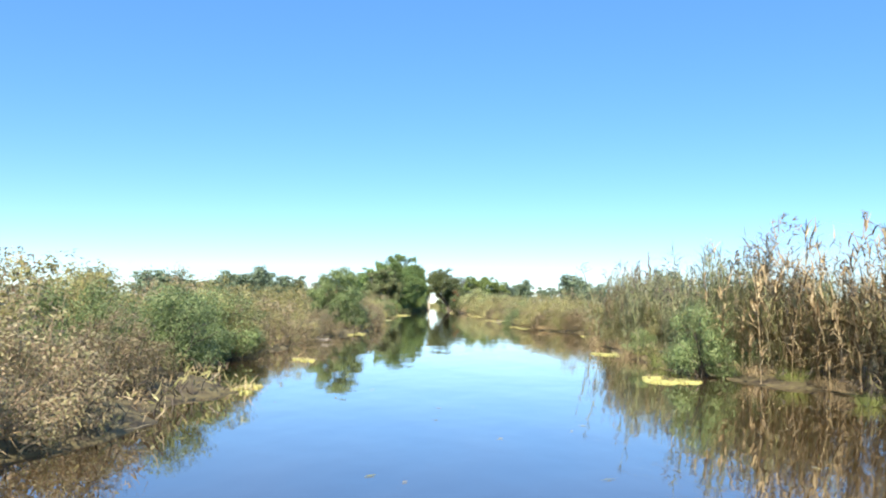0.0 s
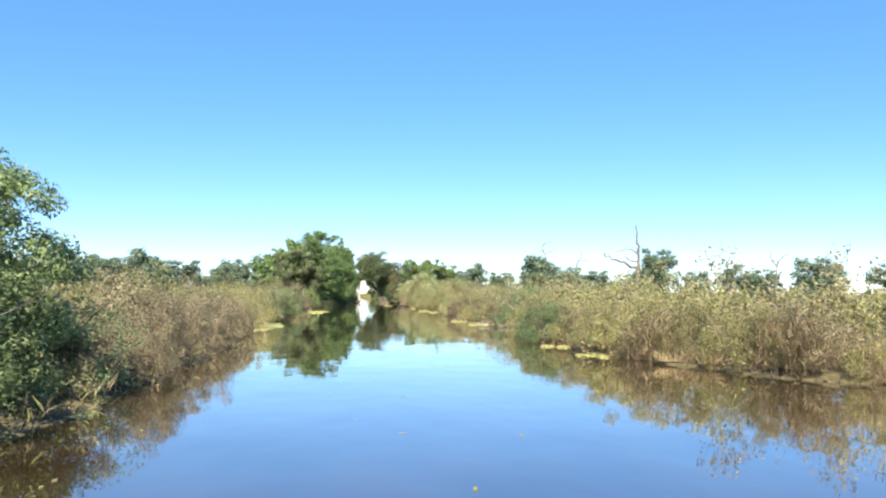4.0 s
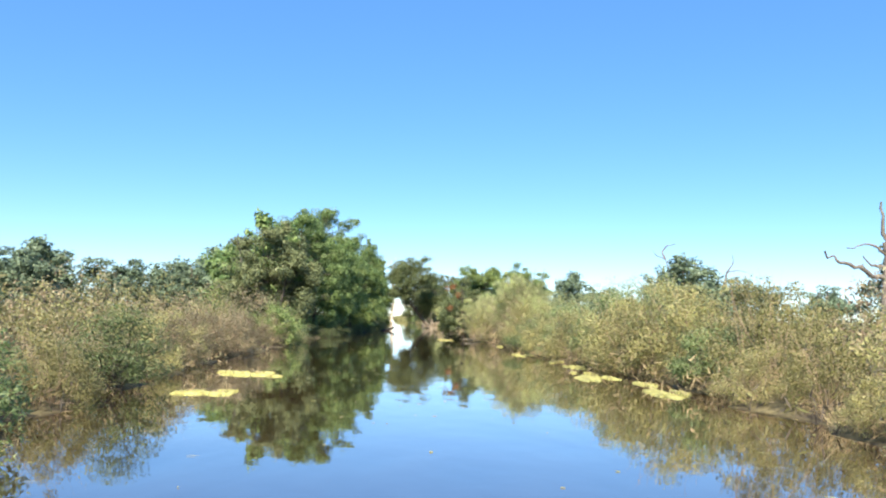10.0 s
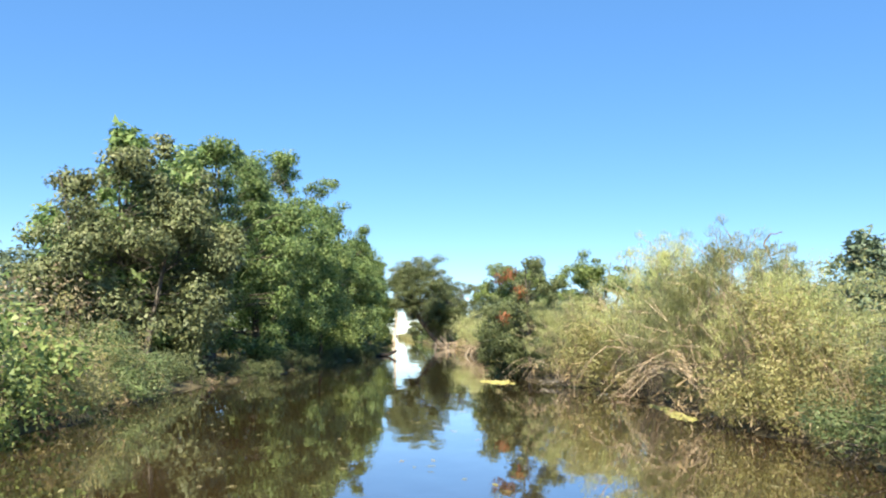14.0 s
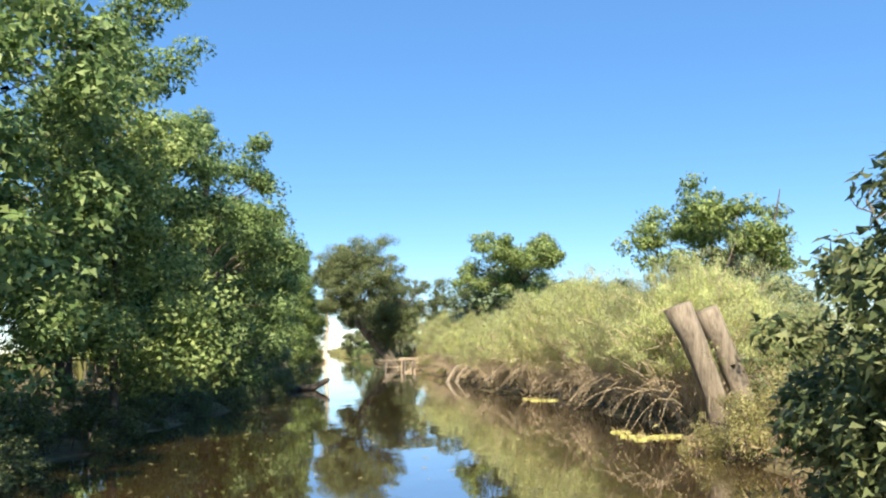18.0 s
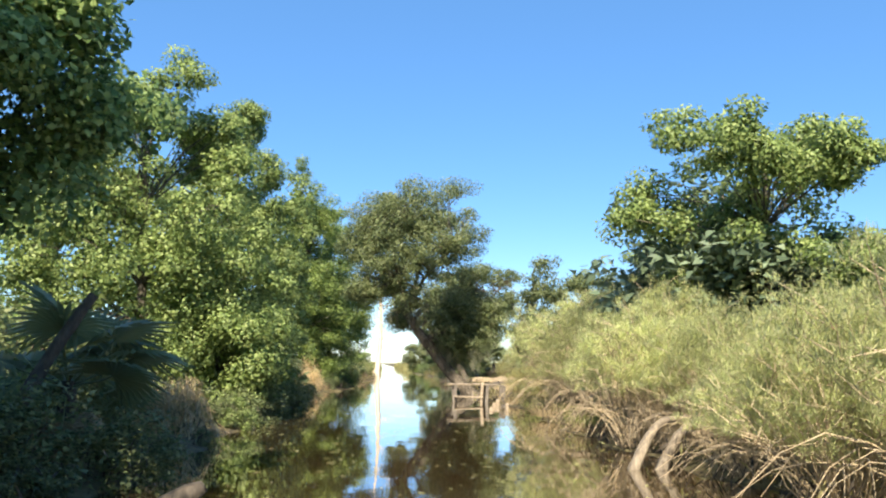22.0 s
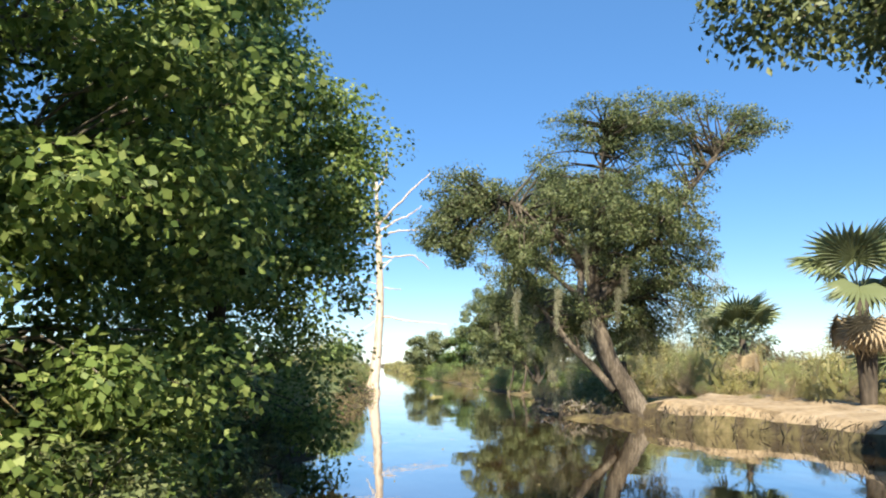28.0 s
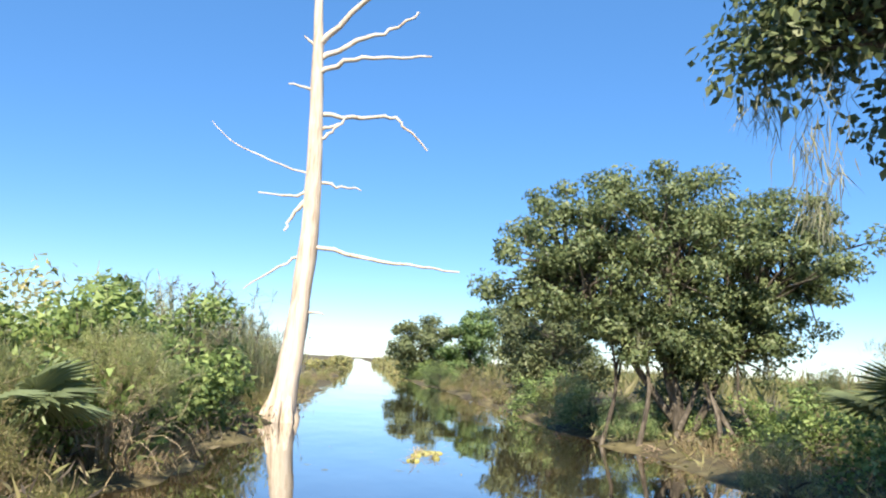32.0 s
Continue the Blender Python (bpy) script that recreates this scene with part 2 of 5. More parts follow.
def leaf_quads(rng, p, axis, normal, length, width, fold=0.25):
    """Pointed leaves at p along axis: rhombs, bent a little at the middle."""
    axis = unit(axis)
    side = unit(np.cross(axis, normal))
    up = np.cross(side, axis)
    length, width = np.asarray(length).reshape(-1, 1), np.asarray(width).reshape(-1, 1)
    mid = p + axis * length * 0.45 + up * length * fold * 0.3
    v = np.stack([p, mid - side * width * 0.5, p + axis * length - up * length * fold * 0.3, mid + side * width * 0.5], 1).reshape(-1, 3)
    return v, np.arange(len(v)).reshape(-1, 4)


def tube(points, radii, sides=5, wobble=0.0, rng=None):
    points = np.asarray(points, float)
    n = len(points)
    t = unit(np.gradient(points, axis=0))
    ref = np.where(np.abs(t[:, 2:3]) > 0.9, np.array([[1.0, 0, 0]]), np.array([[0, 0, 1.0]]))
    a = unit(np.cross(t, ref))
    for i in range(1, n):
        a[i] = a[i - 1] - t[i] * (a[i - 1] @ t[i])
        a[i] /= max(1e-9, np.linalg.norm(a[i]))
    b = np.cross(t, a)
    ang = np.linspace(0, 2 * np.pi, sides, endpoint=False)
    r = np.asarray(radii, float)[:, None] * np.ones((n, sides))
    if wobble and rng is not None:
        r = r * (1 + wobble * rng.normal(size=r.shape))
    v = points[:, None] + r[..., None] * (np.cos(ang)[None, :, None] * a[:, None] + np.sin(ang)[None, :, None] * b[:, None])
    i, j = np.meshgrid(np.arange(n - 1), np.arange(sides), indexing="ij")
    k = (j + 1) % sides
    f = np.stack([i * sides + j, i * sides + k, (i + 1) * sides + k, (i + 1) * sides + j], -1).reshape(-1, 4)
    return v.reshape(-1, 3), f


def bent(rng, a, b, n=5, sag=0.1):
    """A crooked line from a to b."""
    a, b = np.asarray(a, float), np.asarray(b, float)
    s = np.linspace(0, 1, n)[:, None]
    d = np.linalg.norm(b - a)
    p = a + (b - a) * s + rng.normal(size=(n, 3)) * d * sag * 0.35 * np.sin(s * np.pi)
    p[:, 2] += (np.sin(s * np.pi) * d * sag)[:, 0]
    return p


def part(name, me, parent, label=""):
    ob = new(name, me)
    ob.parent = parent
    return tagged(ob, label) if label else ob


def mass(name, me, parent, label=""):
    """A part of many small pieces that nobody could pick apart."""
    return tagged(part(name, me, parent, label), kind="stuff")


def thing(name, label, category, group="", kind=""):
    return tagged(new(name), label, category, group, kind)


def ball(rng, n, power=0.5):
    d = unit(rng.normal(size=(n, 3)))
    return d * rng.random((n, 1)) ** power


# ---- shore lines ----
LY = [-60, 12, 13.5, 15, 16.7, 18, 19, 21.5, 30, 36, 47, 62, 75, 85, 95, 105, 115, 121, 128, 134, 140, 145, 150, 164, 174, 181, 193, 200, 210, 250, 350, 900]
LX = [-3.4, -3.3, -3.7, -4.9, -5.2, -4.9, -4.75, -4.7, -4.6, -3.5, -3.8, -5.2, -5.2, -5.8, -6.4, -6.0, -6.6, -5.6, -5.3, -4.8, -4.0, -3.4, -3.7, -4.0, -4.6, -3.7, -4.5, -3.9, -3.8, -5.2, -9.5, -34]
RY = [-60, 14, 17, 31, 38, 42, 46, 52, 64, 72, 80, 88, 95, 102, 109, 114, 119, 122, 128, 133, 139, 143, 149, 154, 166, 171, 177, 183, 187, 191, 193.4, 196.5, 200, 207, 212, 219, 253, 350, 900]
RX = [6.2, 6.4, 4.9, 5.8, 9.0, 6.2, 5.0, 4.5, 5.6, 4.6, 4.6, 5.0, 4.5, 4.0, 4.2, 4.4, 3.0, 2.4, 3.3, 3.8, 4.0, 3.0, 3.6, 3.1, 3.1, 2.4, 2.7, 4.3, 4.7, 3.2, 1.8, 1.7, 2.5, 3.0, 2.4, 2.1, -0.6, -4.6, -29]


def left_shore(y):
    return float(np.interp(y, LY, LX)) + 0.22 * math.sin(y * 1.7) + 0.12 * math.sin(y * 4.3 + 1)


def right_shore(y):
    return float(np.interp(y, RY, RX)) + 0.2 * math.sin(y * 1.9 + 2) + 0.12 * math.sin(y * 4.7) + 0.1 * math.sin(y * 9.1)


def sandy(x, y):
    """1 on the bare mud bank by the oaks."""
    d = x - right_shore(y)
    return max(0.0, min(1.0, (y - 175) / 2.5)) * max(0.0, min(1.0, (min(199, 193 + max(0.0, x - 2.6)) - y) / 2)) * max(0.0, min(1.0, (5.5 - d) / 2)) if d > -0.5 else 0.0


def land(x, y):
    """The height of the ground."""
    l, r = left_shore(y), right_shore(y)
    d = max(l - x, x - r)
    n = noise.noise((x * 0.35, y * 0.35, 0.0)) * 0.10 + noise.noise((x * 1.3, y * 1.3, 3.0)) * 0.05
    if d < 0:
        return max(-0.8, d * 0.9 - 0.02)
    bank = min(1.0, d / 0.35) * 0.10 + min(1.0, d / 8) * 0.22
    if x > r:
        bank += sandy(x, y) * (0.36 + 0.12 * noise.noise((x * 0.9, y * 0.9, 7.0))) * min(1.0, d / 0.15)
    return max(0.012, bank + n * min(1.0, d / 0.5))


def build_ground():
    ys = np.concatenate([np.arange(-60, -12, 4), np.arange(-12, 170, 0.6), np.arange(170, 228, 0.3), np.arange(228, 300, 3), np.arange(300, 900, 40), [1500, 3000]])
    out = np.array([0, 0.1, 0.3, 0.6, 1.0, 1.5, 2.1, 2.8, 3.6, 4.6, 6, 8, 11, 16, 25, 45, 90, 250, 900, 2500])
    verts, mud = [], []
    for y in ys:
        l, r = left_shore(min(y, 900)), right_shore(min(y, 900))
        xs = [l - o for o in out[::-1]] + [l + s * (r - l) for s in (0.08, 0.2, 0.5, 0.8, 0.92)] + [r + o for o in out]
        for x in xs:
            verts.append((x, y, land(x, min(y, 900)) if abs(x) < 60 else 0.3))
            # Outer 0.25 m keeps the dark soil: wet earth and painted undercut shade.
            mud.append(sandy(x, y) * (x - r > 0.25) if y < 230 else 0)
    w, h = 2 * len(out) + 5, len(ys)
    i, j = np.meshgrid(np.arange(h - 1), np.arange(w - 1), indexing="ij")
    f = np.stack([i * w + j, i * w + j + 1, (i + 1) * w + j + 1, (i + 1) * w + j], -1).reshape(-1, 4)
    mud = np.array(mud)
    ob = new("ground", mesh_of("ground", verts, f, [SOIL, MUD], True, mud[f].mean(1) > 0.45))
    tagged(ob, "low marshy banks of dark soil with a bare sandy mud shelf", "ground", kind="structure")
    ys = np.concatenate([np.arange(-60, 300, 4), np.arange(300, 901, 50)])
    v = [(x, y, 0.0) for y in ys for x in (left_shore(y) - 1.6, right_shore(y) + 1.6)]
    k = np.arange(len(ys) - 1)[:, None] * 2
    ob = new("water", mesh_of("water", v, k + np.array([[0, 1, 3, 2]]), WATER, True))
    tagged(ob, "calm brown bayou water mirroring the sky and banks", "water", kind="structure")


build_ground()


# ---- plants ----
def foliage(rng, centers, radii, per, length, width, up=0.4, droop=0.0, flat=0.75, power=0.4, rhomb=False):
    """Leaves in clumps: denser towards each clump's skin, facing out and up."""
    centers, radii = np.asarray(centers, float), np.asarray(radii, float)
    idx = np.repeat(np.arange(len(centers)), per)
    d = ball(rng, len(idx), power)
    d[:, 2] *= flat
    p = centers[idx] + d * radii[idx][:, None]
    nrm = unit(unit(d) * 0.7 + rng.normal(size=d.shape) * 0.55 + np.array([0, 0, up]))
    ax = rng.normal(size=d.shape) + unit(d) * 0.5 + np.array([0, 0, -droop])
    ax = unit(ax - nrm * np.sum(ax * nrm, 1, keepdims=True))
    s = rng.uniform(0.7, 1.3, (len(idx), 1))
    side = np.cross(ax, nrm) * s * width * 0.5
    if rhomb:
        mid = p + ax * length * s * 0.42 + nrm * length * 0.08
        v = np.stack([p, mid + side, p + ax * length * s, mid - side], 1)
    else:
        v = np.stack([p - side, p + side, p + ax * length * s], 1)
    corners = v.shape[1]
    v = v.reshape(-1, 3)
    soft = unit(unit(d) * 0.8 + nrm * 0.3 + np.array([0, 0, 0.15]))
    return v, np.arange(len(v)).reshape(-1, corners), np.repeat(soft, corners, 0)


def plumes(rng, centers, radii, per, length, width):
    """Fine upright sprays of needle leaves round each centre."""
    idx = np.repeat(np.arange(len(centers)), per)
    d = ball(rng, len(idx), 0.5)
    p = np.asarray(centers)[idx] + d * np.asarray(radii)[idx][:, None]
    ax = unit(rng.normal(size=d.shape) * 0.45 + d * 0.6 + [0, 0, 1.0])
    side = unit(np.cross(ax, rng.normal(size=d.shape)))
    s = rng.uniform(0.7, 1.4, (len(idx), 1))
    v = np.stack([p - side * width * 0.5, p + side * width * 0.5, p + ax * length * s], 1).reshape(-1, 3)
    soft = unit(d * 0.9 + np.cross(side, ax) * 0.25 + [0, 0, 0.3])
    return v, np.arange(len(v)).reshape(-1, 3), np.repeat(soft, 3, 0)


def blades(rng, base, height, spread, width, n, segs=3, lean=0.35, curl=0.5):
    """Long arching blades from round a base."""
    ang = rng.uniform(0, 2 * np.pi, n)
    out = np.stack([np.cos(ang), np.sin(ang), np.zeros(n)], 1)
    p0 = np.asarray(base) + out * (spread * rng.random((n, 1)) ** 0.6)
    h = height * rng.uniform(0.55, 1.05, (n, 1))
    ln = np.abs(rng.normal(0, lean, (n, 1)))
    side = np.stack([-np.sin(ang), np.cos(ang), np.zeros(n)], 1) * 0.6 + rng.normal(size=(n, 3)) * np.array([0.5, 0.5, 0])
    side = unit(side)
    rows = []
    for i in range(segs + 1):
        s = i / segs
        c = p0 + out * (h * ln * (s * 0.5 + s * s)) + np.array([0, 0, 1.0]) * h * (s - curl * ln * s * s * 0.7)
        w = width * (1 - s ** 2 * 0.95) * 0.5
        rows.append(np.stack([c - side * w, c + side * w], 1))
    v = np.stack(rows, 1).reshape(-1, 3)
    k = (np.arange(n) * (segs + 1) * 2)[:, None]
    f = np.concatenate([k + np.array([[2 * i, 2 * i + 1, 2 * i + 3, 2 * i + 2]]) for i in range(segs)])
    return v, f


def stems(rng, n, height, spread, r0, sag=0.12, base=0.25, sides=3, segs=4, tops=None):
    out = []
    for i in range(n):
        a = rng.uniform(0, 2 * np.pi)
        b = np.array([math.cos(a), math.sin(a), 0]) * base * rng.random()
        if tops is not None:
            e = np.asarray(tops[i % len(tops)]) + rng.normal(size=3) * 0.12
        else:
            a2 = a + rng.normal() * 0.5
            e = np.array([math.cos(a2) * spread * rng.uniform(0.2, 1), math.sin(a2) * spread * rng.uniform(0.2, 1), height * rng.uniform(0.5, 1)])
        p = bent(rng, b, e, segs + 1, sag)
        out.append(tube(p, np.linspace(r0, r0 * 0.3, segs + 1), sides))
    return joined(out)


def dome(rng, n, rx, h, z0=0.15):
    """Clump centres over a rounded bush."""
    d = unit(rng.normal(size=(n, 3)))
    d[:, 2] = np.abs(d[:, 2])
    return np.stack([d[:, 0] * rx, d[:, 1] * rx, z0 * h + d[:, 2] * h * (1 - z0)], 1) * rng.uniform(0.62, 0.95, (n, 1))


def skirt(rng, n, r):
    """Clump centres low round a bush's foot."""
    a = rng.uniform(0, 2 * np.pi, n)
    return np.stack([np.cos(a) * r, np.sin(a) * r, rng.uniform(0.12, 0.6, n)], 1) * rng.uniform(0.75, 1.0, (n, 1))


def green_bush(seed, detail=1.0):
    """Rounded myrtle bush, one metre in radius and two high."""
    rng = np.random.default_rng(seed)
    ob = thing("green_bush", "rounded green myrtle bush on the water's edge", "bush")
    c = np.concatenate([dome(rng, 34, 1.0, 1.8, 0.05), dome(rng, 8, 0.6, 1.2, 0.1), skirt(rng, 8, 0.9)])
    mass("stemwork", mesh_of("stems", *stems(rng, 18, 1.5, 0.8, 0.022, tops=c), BARK), ob)
    mass("foliage", leafy("foliage", foliage(rng, c, rng.uniform(0.17, 0.38, len(c)), int(230 * detail), 0.05 / detail ** 0.5, 0.022 / detail ** 0.5, 0.6, 0, 0.85, 0.28), LEAF_BUSH), ob)
    return ob


def brown_bush(seed, detail=1.0, leaf=None, label="bush of dry brown seed heads and olive leaves on the bank"):
    """Twiggy groundsel bush gone to seed."""
    rng = np.random.default_rng(seed)
    ob = thing("brown_bush" if leaf is None else "olive_bush", label, "bush")
    c = np.concatenate([dome(rng, 38, 1.02, 1.8, 0.05), dome(rng, 10, 0.6, 1.2, 0.1), skirt(rng, 12, 0.95)])
    mass("stemwork", mesh_of("stems", *joined([stems(rng, int(16 * detail), 1.6, 0.95, 0.010, 0.08, segs=3, tops=c), stems(rng, int(34 * detail), 1.7, 1.05, 0.004, 0.05, 0.6, segs=2)]), TWIG), ob)
    mass("foliage", leafy("foliage", foliage(rng, c, rng.uniform(0.14, 0.34, len(c)), int(170 * detail), 0.047 / detail ** 0.6, 0.021 / detail ** 0.6, 0.45, 0, 0.9, 0.33), leaf or LEAF_BROWN), ob)
    low = np.stack([rng.uniform(-1, 1, 14), rng.uniform(-1, 1, 14), rng.uniform(0.05, 0.35, 14)], 1)
    mass("litter", leafy("litter", foliage(rng, low, np.full(14, 0.25), int(14 * detail), 0.14, 0.018, 0.2), STRAW), ob, "pale dead leaves at its foot")
    return ob


def feather_bush(seed, detail=1.0, top=0.5):
    """Tall arching shrub: bare tan stems below, fine yellow-green tips above. Radius 1.3, height 3."""
    rng = np.random.default_rng(seed)
    ob = thing("feathery_bush", "tall feathery shrub with bare tan stems and yellow-green tips", "bush")
    pieces, tips = [], []
    for i in range(int(84 * detail ** 0.7)):
        a, s = rng.uniform(0, 2 * np.pi), rng.random() ** 0.6
        b = np.array([math.cos(a), math.sin(a), 0]) * 0.45 * s
        e = np.array([math.cos(a) * 1.5 * s, math.sin(a) * 1.5 * s, (3.0 - 1.7 * s * s) * rng.uniform(0.8, 1.0)])
        p = bent(rng, b, e, 5, 0.16)
        pieces.append(tube(p, np.linspace(0.012, 0.004, 5), 3))
        tips.append(e)
        for j in range(4):
            k = rng.integers(1, 5)
            q = p[k] + np.array([math.cos(a), math.sin(a), 0]) * rng.uniform(0, 0.35) + rng.normal(size=3) * 0.2 + np.array([0, 0, 0.22])
            pieces.append(tube(np.stack([p[k], q]), [0.008, 0.004], 3))
            tips.append(q)
    for i in range(int(22 * detail)):
        a, reach = rng.uniform(0, 2 * np.pi), rng.uniform(1.3, 2.0)
        out = np.array([math.cos(a), math.sin(a), 0])
        k = np.linspace(0, 1, 6)[:, None]
        p = out * (0.3 + reach * k) + np.array([0, 0, 1.0]) * (rng.uniform(2.4, 3.4) * k * (1 - k) + 0.25 * k) + np.cumsum(rng.normal(size=(6, 3)) * 0.03, 0)
        pieces.append(tube(p, np.linspace(0.011, 0.004, 6), 3))
    part("stemwork", mesh_of("stemwork", *joined(pieces), PALE_STEM), ob, "bare tan stems")
    ob.children[0]["kind"] = "stuff"
    tips = np.array(tips)
    c = tips[tips[:, 2] > (1 - top) * 3.0 * rng.uniform(0.75, 1.2, len(tips))]
    n = 13
    a, u = rng.uniform(0, 2 * np.pi, n), rng.random(n) ** 0.5
    lobe = np.stack([np.cos(a) * 1.25 * u, np.sin(a) * 1.25 * u, (2.95 - 1.15 * u * u) * rng.uniform(0.86, 1.0, n)], 1)
    puff = np.repeat(lobe, 7, 0) + ball(rng, n * 7, 0.4) * [0.34, 0.34, 0.24]
    c = np.concatenate([c, puff])
    rad = np.concatenate([rng.uniform(0.1, 0.18, len(c) - len(puff)), rng.uniform(0.13, 0.2, len(puff))])
    mass("foliage", leafy("foliage", plumes(rng, c, rad, int(84 * detail), 0.072 / detail ** 0.5, 0.0095 / detail ** 0.5), LEAF_WILLOW), ob)
    return ob


def thicket(name, label, rows, mat, clumps, per, length, width, lo=0.1, hi=0.17):
    """Many bushes too far off to tell apart, in one mesh."""
    rng = np.random.default_rng(500 + len(rows) * 7 + int(rows[0][1] * 3 + clumps))
    c, rad = [], []
    for side, y0, y1, step, inland, height in rows:
        y = y0
        while y < y1:
            h = height * rng.uniform(0.7, 1.25)
            off = inland + rng.uniform(-0.8, 1.2)
            x = left_shore(y) - off if side < 0 else right_shore(y) + off
            d = dome(rng, clumps, h * 0.62, h * 0.95, 0.02)
            c.append(d + [x, y, max(0.0, land(x, y))])
            rad.append(rng.uniform(lo, hi, clumps) * h)
            y += step * rng.uniform(0.7, 1.3)
    ob = new(name, leafy(name, foliage(rng, np.concatenate(c), np.concatenate(rad), per, length, width, 0.6, 0, 0.85, 0.45), mat))
    return tagged(ob, label, "bushes", kind="stuff")


def vine_drape(x, y, height, seed):
    """Dead vines hanging in a tan curtain to the ground."""
    rng = np.random.default_rng(seed)
    ob = thing("dead_vines", "tan curtain of dead vines and grass on the bank", "vines")
    ob.location = (x, y, max(0.0, land(x, y)))
    st = []
    for i in range(30):
        a = rng.uniform(0, 6.28)
        r = rng.random() ** 0.5
        top = np.array([math.cos(a) * 0.45 * r, math.sin(a) * 0.4 * r, height * rng.uniform(0.6, 1)])
        foot = top * [1.7, 1.7, 0] + [rng.normal() * 0.1, rng.normal() * 0.1, 0]
        st.append(tube(bent(rng, foot, top, 5, 0.06), [0.008, 0.007, 0.006, 0.005, 0.003], 3))
    mass("stemwork", mesh_of("stems", *joined(st), PALE_STEM), ob)
    n = 1800
    a, u = rng.uniform(0, 6.28, n), rng.random(n)
    r = (0.4 + 0.55 * u ** 2) * rng.random(n) ** 0.4
    p = np.stack([np.cos(a) * r, np.sin(a) * r, height * (1 - u) * rng.uniform(0.7, 1, n)], 1)
    ax = rng.normal(size=(n, 3)) * 0.45 + [0, 0, -1]
    mass("litter", mesh_of("litter", *leaf_quads(rng, p, ax, rng.normal(size=(n, 3)), rng.uniform(0.1, 0.3, n), np.full(n, 0.014)), STRAW), ob, "hanging dry blades")
    return ob


def cane_stand(seed, green=False, height=3.0, n=38, dry=False):
    """Roseau cane: stalks with drooping blades and plumes."""
    rng = np.random.default_rng(seed)
    ob = thing("cane_stand", "stand of %s roseau cane with drooping plumes" % ("grey-green" if green else "dry tan" if dry else "tan and green"), "reeds")
    st, bl, pl = [], [], []
    for i in range(n):
        x, y = rng.normal(0, 0.55, 2)
        h = height * rng.uniform(0.62, 1.0)
        lean = rng.normal(0, 0.13, 2) * h
        p = np.stack([np.array([x + lean[0] * s * s, y + lean[1] * s * s, h * s]) for s in np.linspace(0, 1, 5)])
        st.append(tube(p, np.linspace(0.007, 0.003, 5), 3))
        for j in range(32):
            s = rng.uniform(0.12, 0.98)
            k = np.array([x + lean[0] * s * s, y + lean[1] * s * s, h * s])
            v, f = blades(rng, k, 0.46, 0.0, 0.026, 1, 2, 1.0, 0.9)
            bl.append((v, f))
        if rng.random() < 0.35:
            c = p[-1] + np.stack([np.full(14, lean[0] * 0.1) * np.linspace(0, 1, 14), np.zeros(14), np.linspace(-0.05, 0.28, 14)], 1)
            pl.append(leaf_quads(rng, c, rng.normal(size=(14, 3)) + [0.6, 0, 0.2], rng.normal(size=(14, 3)), np.full(14, 0.16), np.full(14, 0.03)))
    mass("stalkwork", mesh_of("stalks", *joined(st), STRAW if dry else REED), ob)
    v, f = joined(bl)
    out = unit(np.c_[v[:, :2] * 0.3, np.ones(len(v))] + rng.normal(size=v.shape) * 0.25)
    mass("blade_tuft", leafy("blades", (v, f, out), REED_GREEN if green else STRAW if dry else REED), ob)
    if pl:
        mass("plume_mass", mesh_of("plumes", *joined(pl), PLUME), ob, "dark feathery seed plumes")
    return ob


def grass_clump(seed, mat, label, height=1.1, n=420, spread=0.5):
    rng = np.random.default_rng(seed)
    ob = thing("grass_clump", label, "grass")
    v, f = blades(rng, (0, 0, 0), height, spread, 0.007, n, 3, 0.32, 0.6)
    out = unit(np.c_[v[:, :2] * 0.4, np.ones(len(v))] + rng.normal(size=v.shape) * 0.25)
    mass("blade_tuft", leafy("blades", (v, f, out), mat), ob)
    return ob


def broad_bush(seed, leaf=None, per=78, scale=0.95):
    """Low shrub of broad leaves and vines."""
    rng = np.random.default_rng(seed)
    ob = thing("broadleaf_bush", "leafy green shrub tangled with vines on the bank", "bush")
    c = np.concatenate([dome(rng, 36, 0.95, 1.7, 0.05), dome(rng, 10, 0.5, 0.9, 0.1)])
    mass("stemwork", mesh_of("stems", *stems(rng, 20, 1.5, 0.9, 0.016, tops=c), BARK), ob)
    mass("foliage", leafy("foliage", foliage(rng, c, rng.uniform(0.2, 0.38, len(c)), per, 0.08 * scale, 0.055 * scale, 0.5, 0.2), leaf or LEAF_LIGHT), ob)
    return ob


def brush_tangle(seed, mat, label):
    """Dead branches lying half in the water."""
    rng = np.random.default_rng(seed)
    ob = thing("dead_brush", label, "branches")
    pieces = []
    for i in range(16):
        a = rng.uniform(0, 2 * np.pi)
        b = np.array([rng.normal() * 0.35, rng.normal() * 0.35, rng.uniform(0.15, 0.5)])
        e = b + np.array([math.cos(a), math.sin(a), rng.uniform(-0.45, 0.35)]) * rng.uniform(0.5, 1.3)
        p = bent(rng, b, e, 5, 0.18)
        r = rng.uniform(0.008, 0.03)
        pieces.append(tube(p, np.linspace(r, r * 0.3, 5), 4))
        for j in range(3):
            k = rng.integers(1, 5)
            q = p[k] + (e - b) * rng.uniform(0.1, 0.35) + rng.normal(size=3) * 0.2
            pieces.append(tube(bent(rng, p[k], q, 3, 0.1), [r * 0.4, r * 0.3, r * 0.15], 3))
    mass("branchwork", mesh_of("branches", *joined(pieces), mat), ob)
    return ob


